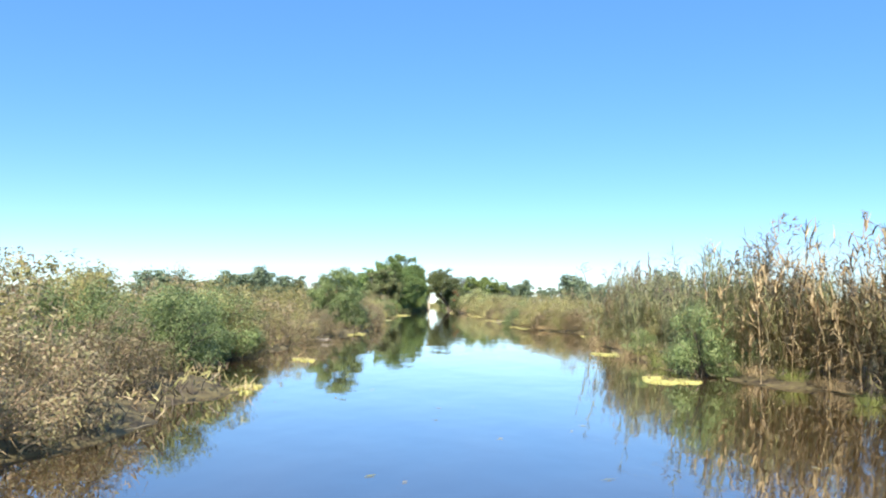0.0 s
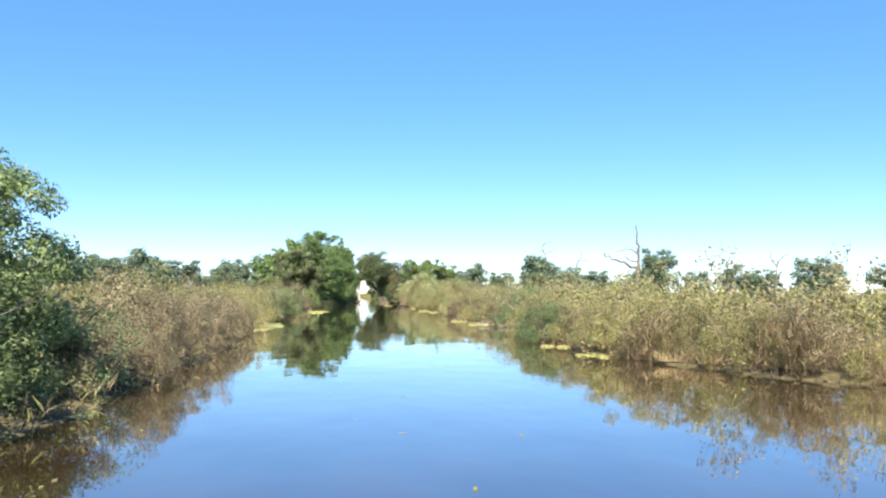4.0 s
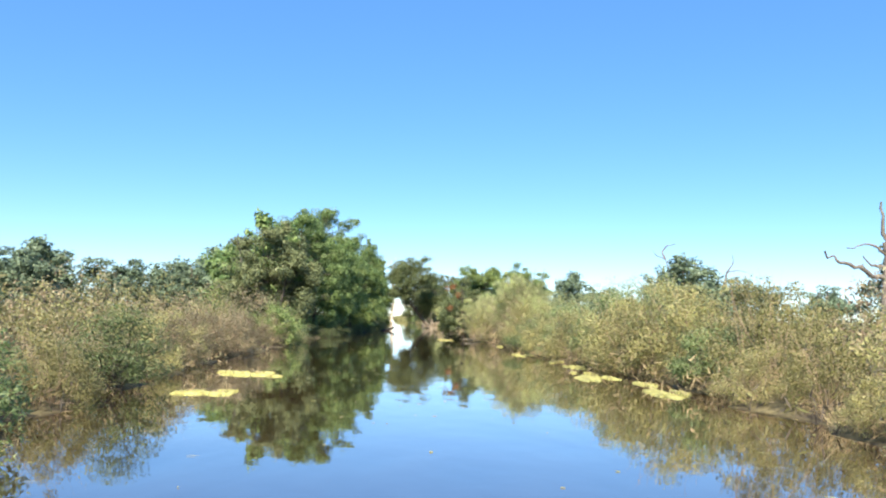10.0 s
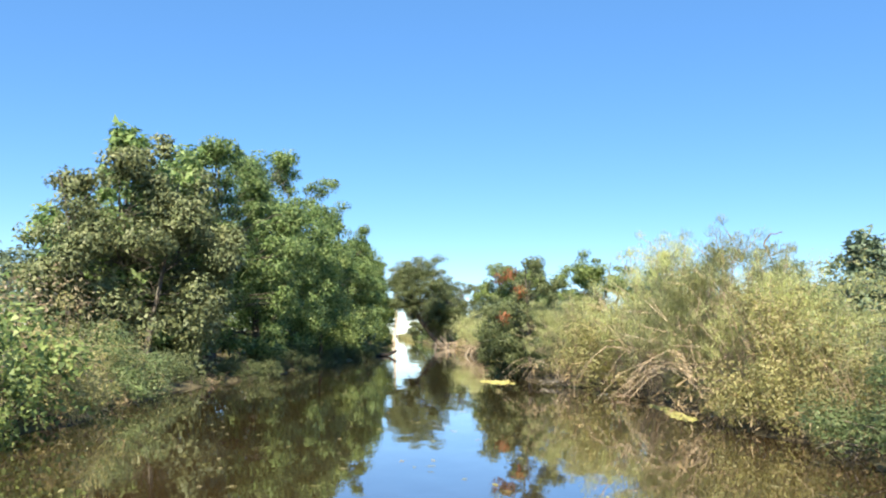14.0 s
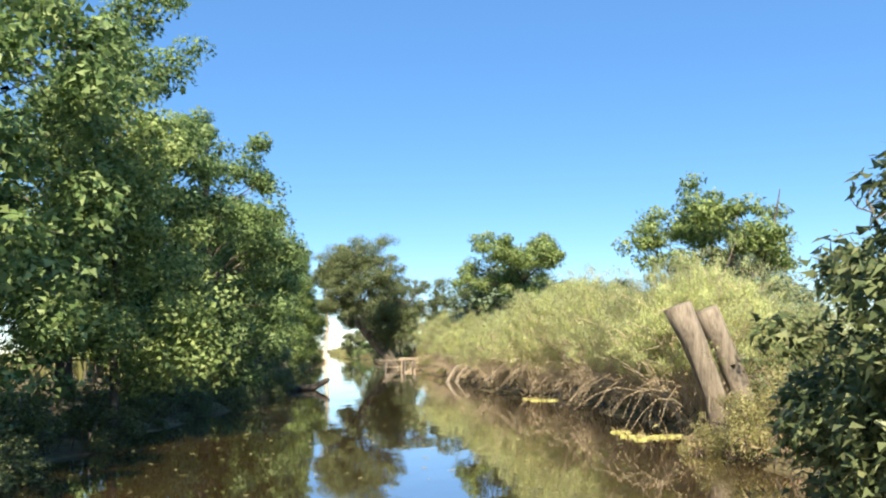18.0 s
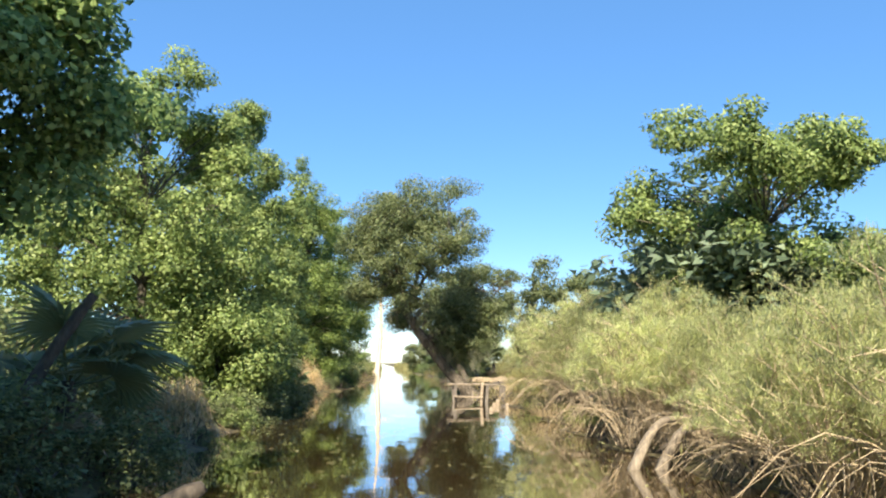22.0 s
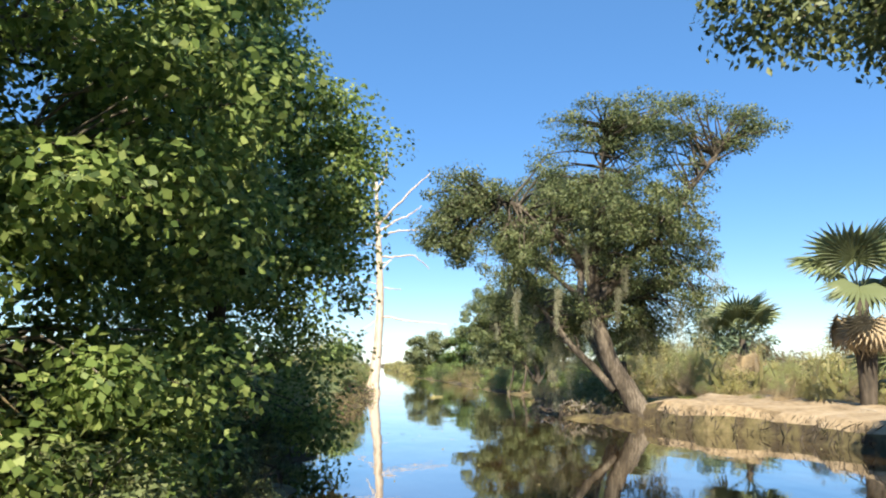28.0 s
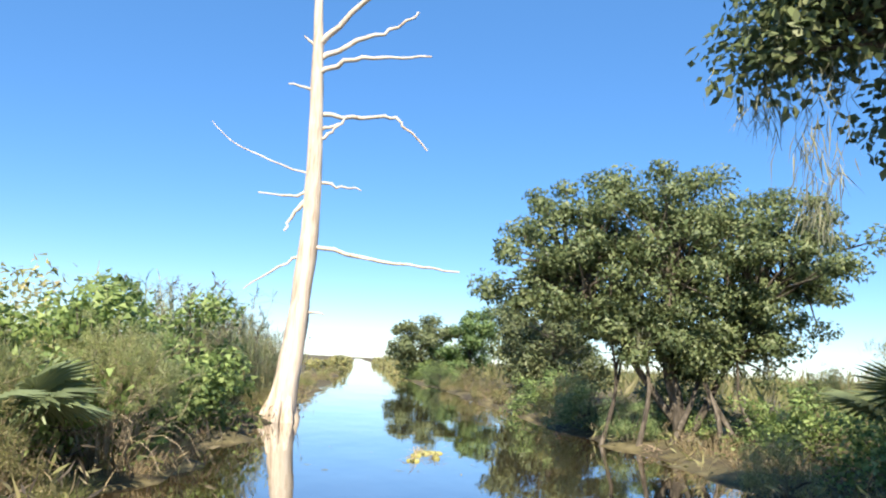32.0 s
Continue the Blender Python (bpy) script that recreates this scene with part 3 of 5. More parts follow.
def scum_mat(seed, lx, ly):
    """A thin floating mat with ragged edges and a few straws."""
    rng = np.random.default_rng(seed)
    ob = thing("floating_mat", "yellow-green mat of duckweed and debris floating at the shore", "floating plants")
    rings, k = 6, 40
    ang = np.linspace(0, 2 * np.pi, k, endpoint=False)
    edge = 1 + 0.2 * np.sin(ang * 2 + rng.uniform(0, 6)) + 0.16 * np.sin(ang * 5 + rng.uniform(0, 6)) + 0.1 * np.sin(ang * 9 + rng.uniform(0, 6)) + 0.13 * rng.normal(size=k)
    v = [(0, 0, 0.022)]
    for i in range(1, rings + 1):
        s = i / rings
        for a, e in zip(ang, edge):
            v.append((math.cos(a) * lx * s * e, math.sin(a) * ly * s * e, (0.02 + 0.012 * rng.random()) * (1 if i < rings else -0.3)))
    tri = [(0, 1 + j, 1 + (j + 1) % k) for j in range(k)]
    quad = [(1 + (i - 1) * k + j, 1 + i * k + j, 1 + i * k + (j + 1) % k, 1 + (i - 1) * k + (j + 1) % k) for i in range(1, rings) for j in range(k)]
    me = bpy.data.meshes.new("mat")
    me.from_pydata(v, [], tri + quad)
    me.materials.append(SCUM)
    part("mat", me, ob)
    n = 14
    p = np.stack([rng.uniform(-lx, lx, n) * 0.7, rng.uniform(-ly, ly, n) * 0.7, np.full(n, 0.02)], 1)
    mass("straw_litter", mesh_of("straws", *leaf_quads(rng, p, rng.normal(size=(n, 3)) * [1, 1, 0.25] + [0, 0, 0.12], np.tile([0, 0, 1.0], (n, 1)), rng.uniform(0.1, 0.35, n), np.full(n, 0.015)), STRAW), ob, "pale straws")
    return ob


# ---- trees ----
def tree(name, label, x, y, height, rx, ry, z0, leaf, bark=None, seed=1, clumps=60, per=300, length=0.15, width=0.1, r=0.16,
         lean=(0.0, 0.0), clump=(0.5, 0.95), group="", category="tree", droop=0.25, trunks=1, bald=0.0, low=0, many=2.0, rhomb=False, full=0.28):
    """Trunk, limbs out to every clump, and a crown of leafy clumps with gaps."""
    rng = np.random.default_rng(seed)
    ob = tagged(new(name), label, category, group)
    ob.location = (x, y, land(x, y) - 0.05)
    hz = (height - z0) / 2
    n_lobe = max(14, clumps // 4)
    d = unit(rng.normal(size=(n_lobe, 3))) * rng.uniform(0.62, 0.92, (n_lobe, 1))
    lobe = np.stack([d[:, 0] * rx, d[:, 1] * ry, z0 + hz + d[:, 2] * hz], 1)
    size = np.array([rx, ry, hz * 0.7]) * 0.27
    clumps = int(clumps * many)
    c = lobe[rng.integers(0, n_lobe, clumps)] + ball(rng, clumps, 0.45) * size * rng.uniform(0.7, 1.15, (clumps, 1))
    fill = ball(rng, int(clumps * full), 0.5) * (0.7 if full < 0.5 else 0.9)
    c[:len(fill)] = np.stack([fill[:, 0] * rx, fill[:, 1] * ry, z0 + hz + fill[:, 2] * hz], 1)
    c[:, 2] = np.clip(c[:, 2], z0, height - 0.2)
    low = int(low * many)
    if low:
        a = rng.uniform(0, 2 * np.pi, low)
        ring = np.stack([np.cos(a) * rx, np.sin(a) * ry, rng.uniform(z0 * 0.6, z0 + hz * 1.1, low)], 1)
        ring[:, :2] *= rng.uniform(0.8, 1.02, (low, 1)) * (0.74 + 0.26 * np.clip((ring[:, 2:] - 0.4) / 1.8, 0, 1))
        c = np.concatenate([c, ring])
        clumps += low
    tall = np.clip((c[:, 2] - z0) / (2 * hz), 0, 1)
    c[:, 0] += lean[0] * tall
    c[:, 1] += lean[1] * tall
    rad = rng.uniform(clump[0], clump[1], clumps) * (1.1 - 0.25 * tall) * 0.68
    per = int(per / many)
    wood = []
    for t in range(trunks):
        o = rng.normal(size=2) * 0.35 * (trunks > 1)
        top = np.array([lean[0] * 0.8 + o[0] * 3, lean[1] * 0.8 + o[1] * 3, z0 + (height - z0) * 0.82])
        tr = bent(rng, (o[0], o[1], 0), top, 9, 0.03)
        rr = r * (1 if trunks == 1 else 0.6)
        wood.append(tube(tr, rr * np.linspace(1, 0.18, 9) * np.array([1.35, 1.05] + [1] * 7), 8, 0.05, rng))
        for i in range(t, clumps, 2 * trunks):
            k = int(np.clip(np.searchsorted(tr[:, 2], c[i, 2] * 0.72 - 0.3), 1, 7))
            L = np.linalg.norm(c[i] - tr[k])
            wood.append(tube(bent(rng, tr[k], c[i], 5, 0.08), rr * np.linspace(0.13, 0.03, 5) * min(1.2, 0.5 + L / 4), 4))
    part("trunk", mesh_of("trunk", *joined(wood), bark or BARK, True), ob)
    live = c[rng.random(clumps) >= bald]
    rl = rad[:len(live)]
    mass("crown", leafy("crown", foliage(rng, live, rl, per, length, width, 0.6, droop, 0.7, 0.42, rhomb), leaf), ob)
    return ob


def limb_path(pts, n=4):
    """A smooth path through a few points."""
    pts = np.asarray(pts, float)
    t = np.arange(len(pts))
    s = np.linspace(0, len(pts) - 1, (len(pts) - 1) * n + 1)
    out = np.stack([np.interp(s, t, pts[:, k]) for k in range(3)], 1)
    for _ in range(2):
        out[1:-1] = 0.25 * out[:-2] + 0.5 * out[1:-1] + 0.25 * out[2:]
    return out


def moss_strands(rng, tops, length=0.8, per=26, fine=0.016):
    """Hanging beards of moss."""
    out = []
    for t in tops:
        big = rng.random() < 0.3
        n = per * (5 if big else 2)
        L = length * (rng.uniform(1.0, 1.7) if big else rng.uniform(0.3, 0.8))
        w = 0.08 + 0.05 * rng.random() + 0.03 * big
        u = rng.random(n)
        p = np.asarray(t) + np.stack([rng.normal(size=n) * w * (1 - u * 0.7), rng.normal(size=n) * w * (1 - u * 0.7), -u * L], 1)
        ax = rng.normal(size=(n, 3)) * 0.3 + [0, 0, -1]
        out.append(leaf_quads(rng, p, ax, rng.normal(size=(n, 3)), rng.uniform(0.12, 0.3, n), np.full(n, fine)))
    return joined(out)


def moss_curtain(rng, top, length, n=1100, wide=0.2):
    """One dense beard of moss, ragged at its lower end."""
    strand = rng.normal(size=(26, 2)) * [wide, wide * 0.5]
    reach = length * rng.uniform(0.45, 1.0, 26)
    k = rng.integers(0, 26, n)
    u = rng.random(n)
    thin = (1 - 0.85 * u)[:, None]
    sway = np.sin(u * 3 + rng.uniform(0, 6)) * 0.03
    p = np.asarray(top, float) + np.stack([sway, sway * 0.5, -u * reach[k]], 1) + np.c_[strand[k] * thin, np.zeros(n)] + rng.normal(size=(n, 3)) * 0.02 * (0.3 + thin)
    ax = rng.normal(size=(n, 3)) * 0.3 + [0, 0, -1]
    return leaf_quads(rng, p, ax, rng.normal(size=(n, 3)), rng.uniform(0.06, 0.17, n), np.full(n, 0.006))


def oak(label, base, trunk_pts, r0, r1, limbs, crown_c, crown_r, clumps, seed, per=270, moss=40, z_min=2.4, length=0.13, width=0.075, clump=(0.4, 0.8), moss_len=0.8, low_from=None, extra=(), rhomb=False, curtains=()):
    """A live oak: a leaning trunk, crooked limbs, leafy clumps and moss."""
    rng = np.random.default_rng(seed)
    ob = tagged(new("live_oak"), label, "tree")
    ob.location = base
    tp = limb_path(trunk_pts)
    rad = np.linspace(r0, r1, len(tp))
    rad[:2] *= (1.45, 1.15)
    part("trunk", mesh_of("trunk", *tube(tp, rad, 12, 0.07, rng), BARK_OAK, True), ob, "rough leaning trunk")
    ends = []
    for pts, r in limbs:
        lp = limb_path(pts)
        part("limb", mesh_of("limb", *tube(lp, np.linspace(r, r * 0.3, len(lp)), 8, 0.06, rng), BARK_OAK, True), ob)
        ends.extend(lp[len(lp) // 3:])
    ends = np.array(ends + list(tp[len(tp) // 2:]))
    clumps, per = clumps * 2, per // 2
    n_lobe = clumps // 14
    d = unit(rng.normal(size=(n_lobe, 3))) * rng.uniform(0.45, 0.88, (n_lobe, 1))
    lobe = np.asarray(crown_c) + d * np.asarray(crown_r)
    c = lobe[rng.integers(0, n_lobe, clumps * 2)] + ball(rng, clumps * 2, 0.45) * np.asarray(crown_r) * 0.36
    fill = ball(rng, clumps, 0.45) * 0.9
    c[:clumps] = np.asarray(crown_c) + fill * np.asarray(crown_r)
    c = rng.permutation(c)
    keep = c[:, 2] > z_min
    if low_from is not None:
        keep |= (c[:, 0] > low_from[0]) & (c[:, 2] > low_from[1])
    c = c[keep][:clumps]
    for pts, r in limbs:
        c = np.concatenate([c, np.asarray(pts[-1]) + ball(rng, 9, 0.5) * np.array([0.6, 0.6, 0.35])])
    for centre, r, n in extra:
        c = np.concatenate([c, np.asarray(centre) + ball(rng, n, 0.5) * np.asarray(r)])
    tw = []
    for q in c:
        k = ends[np.argmin(np.linalg.norm(ends - q, axis=1) + 0.6 * np.abs(rng.normal(size=len(ends))))]
        tw.append(tube(bent(rng, k, q, 5, 0.06), np.linspace(0.035, 0.008, 5), 4))
    mass("branchwork", mesh_of("branches", *joined(tw), BARK_OAK, True), ob)
    mass("crown", leafy("crown", foliage(rng, c, rng.uniform(clump[0], clump[1], len(c)) * 0.7, per, length, width, 0.5, 0.15, 0.6, 0.45, rhomb), LEAF_OAK), ob)
    if moss:
        low = c[np.argsort(c[:, 2] + rng.normal(size=len(c)) * 0.8)][:moss]
        mass("moss", mesh_of("moss", *moss_strands(rng, low - [0, 0, 0.1], moss_len, *((40, 0.007) if rhomb else (26, 0.016))), MOSS), ob, "hanging grey-green spanish moss")
    for at, L in curtains:
        mass("moss_curtain", mesh_of("moss_curtain", *moss_curtain(rng, at, L, *((1300, 0.17) if L > 1 else (900, 0.045))), MOSS), ob, "long hanging curtain of grey moss")
    return ob


def snag(name, label, x, y, pts, r, branches, mat, seed, z=None, flare=1.3, cat="dead tree"):
    rng = np.random.default_rng(seed)
    ob = tagged(new(name), label, cat)
    ob.location = (x, y, land(x, y) - 0.1 if z is None else z)
    tp = limb_path(pts)
    rad = np.linspace(r, r * 0.2, len(tp))
    rad[0] *= flare
    part("trunk", mesh_of("trunk", *tube(tp, rad, 10, 0.05, rng), mat, True), ob)
    for b, rb in branches:
        lp = limb_path(b)
        lp[1:] += rng.normal(size=(len(lp) - 1, 3)) * rb * 0.5
        part("branch", mesh_of("branch", *tube(lp, np.linspace(rb * 1.2, rb * 0.4, len(lp)), 6, 0.08, rng), mat, True), ob)
    return ob


def palmetto_frond(rng, radius, blades_n=24, span=4.4):
    """One fan: folded blades round a hub, split at their tips."""
    verts, faces = [(0.0, 0.0, 0.0)], []
    for i in range(blades_n):
        a = (i / (blades_n - 1) - 0.5) * span
        L = radius * (0.72 + 0.28 * math.cos(a * 0.55)) * rng.uniform(0.93, 1.05)
        d = np.array([math.sin(a), math.cos(a), 0])
        s = np.array([math.cos(a), -math.sin(a), 0])
        w = L * 0.05
        dip = -0.18 * L - rng.random() * 0.12 * L
        k = len(verts)
        verts += [d * L * 0.55 - s * w + [0, 0, -0.02], d * L * 0.5 + [0, 0, 0.03], d * L * 0.55 + s * w + [0, 0, -0.02], d * L + [0, 0, dip]]
        faces += [(0, k, k + 1), (0, k + 1, k + 2), (k, k + 3, k + 1), (k + 1, k + 3, k + 2)]
    return np.array([np.asarray(q, float) for q in verts]), np.array(faces)


FRONDS = []
for i in range(3):
    v, f = palmetto_frond(np.random.default_rng(70 + i), 0.62)
    FRONDS.append((mesh_of("frond", v, f, PALM), mesh_of("frond", v, f, PALM_DRY)))
STALK = mesh_of("stalk", *tube([(0, 0, 0), (0, 0.25, 0), (0, 0.5, -0.02), (0, 0.7, 0)], [0.016, 0.012, 0.01, 0.008], 4), PALM)


def palmetto(x, y, size, seed, n=11, trunk=0.25, dry=3, z=None):
    """A dwarf palmetto: fans on stalks round a short stub, dead ones hanging below."""
    rng = np.random.default_rng(seed)
    ob = tagged(new("palmetto"), "dwarf palmetto with green fan leaves and dead hanging fans", "palm")
    ob.matrix_world = Matrix.LocRotScale((x, y, land(x, y) - 0.03 if z is None else z), None, (size,) * 3)
    part("stub", mesh_of("stub", *tube([(0, 0, 0), (0.02, 0, trunk * 0.5), (0, 0, trunk + 0.12)], [0.13, 0.12, 0.07], 8, 0.12, rng), DARK_WOOD), ob)
    for i in range(n + dry):
        dead = i >= n
        az = i * 2.4 + rng.uniform(-0.3, 0.3)
        el = rng.uniform(-1.35, -0.85) if dead else rng.uniform(0.15, 1.35)
        turn = Matrix.Rotation(az, 4, "Z") @ Matrix.Rotation(el, 4, "X")
        st = part("stalk", STALK, ob)
        st.matrix_basis = Matrix.Translation((0, 0, trunk + 0.05)) @ turn @ Matrix.Diagonal((0.72, 0.72, 0.72, 1) if dead else (1, 1, 1, 1))
        fr = new("frond", FRONDS[i % 3][1 if dead else 0])
        fr.parent = st
        fr.matrix_basis = Matrix.Translation((0, 0.68, 0)) @ Matrix.Rotation(rng.uniform(-0.7, 0.1), 4, "X") @ Matrix.Rotation(rng.uniform(-0.5, 0.5), 4, "Y")
        if dead:
            tagged(fr, "dead tan fan")
    return ob


# ---- bushes along the banks ----
KINDS = {
    "green": [green_bush(11), green_bush(12), green_bush(13)],
    "brown": [brown_bush(21), brown_bush(22), brown_bush(23)],
    "olive": [brown_bush(24, 1.0, LEAF_OLIVE, "olive-green bush with pale seed heads on the bank"), brown_bush(25, 1.0, LEAF_OLIVE, "olive-green bush with pale seed heads on the bank")],
    "farbrown": [brown_bush(26, 0.42), brown_bush(27, 0.42)],
    "farolive": [brown_bush(28, 0.42, LEAF_OLIVE, "olive-green bush with pale seed heads behind the bank"), brown_bush(29, 0.42, LEAF_OLIVE, "olive-green bush with pale seed heads behind the bank")],
    "shade": [broad_bush(63, LEAF_OAK, 66, 0.92), broad_bush(64, LEAF_OAK, 66, 0.92)],
    "feather": [feather_bush(31, 1.0, 0.6), feather_bush(32, 1.0, 0.55), feather_bush(33, 1.0, 0.72)],
    "farfeather": [feather_bush(34, 0.6)],
    "cane": [cane_stand(41), cane_stand(42), cane_stand(43, n=40)],
    "greencane": [cane_stand(44, True), cane_stand(45, True)],
    "drycane": [cane_stand(46, dry=True), cane_stand(47, dry=True)],
    "grass": [grass_clump(51, GRASS, "bright green clump of cutgrass at the water"), grass_clump(52, GRASS, "bright green clump of cutgrass at the water")],
    "straw": [grass_clump(53, STRAW, "dry tan clump of grass at the water"), grass_clump(54, STRAW, "dry tan clump of grass at the water")],
    "broad": [broad_bush(61), broad_bush(62)],
    "brush": [brush_tangle(65, TWIG, "tangle of brown dead branches in the water"), brush_tangle(66, GREY_TWIG, "tangle of bleached dead branches in the water")],
}
SIZE = {"farbrown": 2.0, "farolive": 2.0, "farfeather": 3.0, "shade": 1.85, "green": 2.0, "brown": 2.0, "olive": 2.0, "feather": 3.0, "cane": 3.0, "greencane": 3.0, "drycane": 3.0, "grass": 1.1, "straw": 1.1, "broad": 1.85, "brush": 1.5}
USED = set()


def plant(kind, x, y, height, wide=1.0, rng=random, group=""):
    """One bush of that kind and height on the ground."""
    src = rng.choice(KINDS[kind])
    s = height / SIZE[kind]
    m = Matrix.LocRotScale((x, y, max(land(x, y), 0.0) - 0.03), Euler((0, 0, rng.uniform(0, 6.28))), (s * wide, s * wide, s))
    if src.name in USED:
        ob = copy_thing(src, m)
    else:
        USED.add(src.name)
        src.matrix_basis = m
        ob = src
    if group:
        tagged(ob, group=group)
    return ob


def bank_row(side, y0, y1, step, inland, height, kinds, seed, wide=1.0, vary=0.3):
    """A row of bushes along one shore; kinds is a text of names, picked by chance."""
    rng = random.Random(seed)
    names, y = kinds.split(), y0
    while y < y1:
        k = rng.choice(names)
        h = height * rng.uniform(1 - vary, 1 + vary) if k != "feather" else height * rng.uniform(0.7, 1.2)
        if k in ("grass", "straw"):
            h = min(h, 1.3) * 0.62
        off = inland + rng.uniform(-0.25, 0.35) + 0.35 * (k in ("grass", "straw")) + (0.14 if "feather" in k else 0.22) * h * (k not in ("grass", "straw"))
        x = left_shore(y) - off if side < 0 else right_shore(y) + off
        plant(k, x, y, h, wide * rng.uniform(0.9, 1.2) * (1.5 if k in ("grass", "straw") else 1), rng, "bushes along the left bank" if side < 0 else "bushes along the right bank")
        y += step * rng.uniform(0.75, 1.25)


L, R = -1, 1
# left bank
bank_row(L, 5, 12.5, 1.15, 0.5, 1.45, "brown brown olive brown", 1)
bank_row(L, 14.2, 20, 0.95, 0.0, 1.7, "green green green olive", 3)
bank_row(L, 13, 24, 1.6, 1.5, 1.85, "green olive green brown", 72)
bank_row(L, 20, 34, 1.2, 0.0, 1.7, "brown brown brown olive", 4)
bank_row(L, 39, 66, 1.45, 0.0, 1.75, "brown brown brown olive", 6)
bank_row(L, 66, 93, 1.4, 0.0, 1.85, "brown brown olive olive green", 8)
bank_row(L, 93, 105, 1.3, 0.0, 2.1, "brown brown brown olive", 10)
bank_row(L, 105, 113, 1.4, -0.1, 2.0, "olive broad green", 12)
for x, y, h in ((-4.5, 36.6, 1.9), (-4.3, 39.4, 1.8), (-5.4, 18.4, 1.9), (-6.0, 20.6, 2.1), (-6.2, 19.4, 2.2), (-5.3, 70.5, 1.9), (-6.2, 23.6, 2.0)):
    plant("green", x, y, h, 1.15, random.Random(y), "bushes along the left bank")
for x, y, h, w in ((5.3, 16.4, 2.05, 0.72), (5.6, 15.9, 1.05, 0.85), (6.3, 16.0, 0.9, 0.8), (6.7, 18.3, 2.5, 0.7), (5.4, 21.9, 1.1, 0.9), (5.7, 23.0, 1.0, 0.8), (6.3, 29.4, 1.2, 1.0)):
    plant("green", x, y, h, w, random.Random(y), "bushes along the right bank")
# right bank
bank_row(R, 6, 16.5, 0.42, 0.5, 2.6, "drycane drycane cane", 14)
bank_row(R, 15.5, 31, 0.75, 0.6, 2.3, "greencane greencane greencane drycane", 66)
bank_row(R, 9, 16, 1.3, 2.2, 2.8, "drycane greencane cane", 15)
bank_row(R, 16, 33, 1.2, 2.0, 2.5, "greencane greencane green", 67)
bank_row(R, 18, 32, 0.75, -0.1, 1.0, "straw grass straw", 16)
bank_row(R, 32, 46, 0.55, 0.0, 1.3, "straw straw grass drycane", 81)
bank_row(R, 8, 16, 0.8, 0.0, 1.0, "straw grass", 80)
bank_row(R, 23, 34, 1.15, 0.2, 1.6, "greencane olive olive", 17)
bank_row(R, 34, 50, 0.95, 0.1, 1.5, "olive olive brown olive", 18)
bank_row(R, 50, 62, 1.15, 0.0, 1.65, "brown olive olive green", 20)
bank_row(R, 59, 70, 1.3, 0.1, 1.9, "olive brown olive", 21)
bank_row(R, 70, 90, 1.15, 0.1, 1.7, "straw olive grass brown olive", 23)
bank_row(R, 86, 108, 1.3, 0.0, 2.4, "olive olive green olive", 25)
bank_row(R, 107, 118, 1.3, 0.0, 2.9, "feather feather olive", 27)
bank_row(R, 122.5, 129, 1.4, 0.2, 1.4, "shade olive", 30)
bank_row(R, 130, 142, 1.1, 0.1, 2.6, "feather", 32)
bank_row(R, 142, 155, 1.2, 0.1, 2.35, "feather", 34)
bank_row(R, 154, 164, 1.1, 0.9, 3.1, "feather", 74)
bank_row(R, 132, 155, 1.7, 2.3, 2.5, "feather", 70)
bank_row(R, 169, 180, 1.0, 3.0, 1.8, "cane straw cane", 51)
bank_row(R, 178, 216, 1.5, 7.0, 1.7, "farolive cane farfeather", 52)
bank_row(R, 156, 168, 0.7, 0.1, 1.25, "grass straw grass", 36)
bank_row(R, 158, 167, 1.0, 2.2, 3.1, "feather feather greencane", 71)
bank_row(R, 160, 175, 1.7, 2.3, 1.6, "straw farolive cane", 37)
bank_row(R, 204, 250, 2.4, 0.2, 1.5, "broad olive straw green", 39)
bank_row(R, 176, 216, 2.0, 9.5, 2.0, "farolive farfeather farbrown", 40)
bank_row(R, 178, 200, 1.2, 4.4, 1.2, "straw farolive grass farfeather", 54)
bank_row(R, 177, 198, 1.0, 2.4, 0.55, "straw straw grass olive", 65)
bank_row(R, 199, 212, 1.3, 1.2, 1.2, "straw olive broad", 55)
bank_row(R, 202, 210, 1.6, 3.6, 1.9, "farfeather farolive", 60)
thicket("feathery_thicket", "yellow-green feathery shrubs behind the right bank", [(R, 91, 119, 1.6, 1.9, 2.6), (R, 108, 119, 2.2, 3.4, 3.1), (R, 122, 131, 1.7, 2.4, 2.5), (R, 131, 149, 1.5, 3.4, 2.9), (R, 147, 160, 1.5, 3.2, 2.9), (R, 155, 168, 1.3, 2.4, 2.4), (R, 156, 172, 1.6, 4.2, 3.1), (R, 158, 174, 2.0, 6.4, 3.3)], LEAF_WILLOW, 85, 26, 0.09, 0.026, 0.055, 0.1)
thicket("brown_thicket", "brown bushes gone to seed behind the left bank", [(L, 8, 36, 2.4, 2.5, 1.95), (L, 38, 68, 2.6, 2.5, 1.95), (L, 69, 94, 2.8, 2.5, 2.0), (L, 92, 113, 2.2, 2.6, 2.4)], LEAF_BROWN, 50, 24, 0.085, 0.042)
thicket("green_thicket", "green and olive bushes behind the left bank", [(L, 9, 36, 3.0, 2.7, 2.1), (L, 39, 68, 3.6, 2.8, 2.1), (L, 70, 113, 3.0, 2.8, 2.3)], LEAF_OLIVE, 50, 24, 0.085, 0.042)
thicket("olive_thicket", "olive bushes behind the right bank", [(R, 24, 52, 2.0, 2.2, 1.85), (R, 50, 92, 1.9, 2.3, 2.1)], LEAF_OLIVE, 50, 24, 0.085, 0.042)
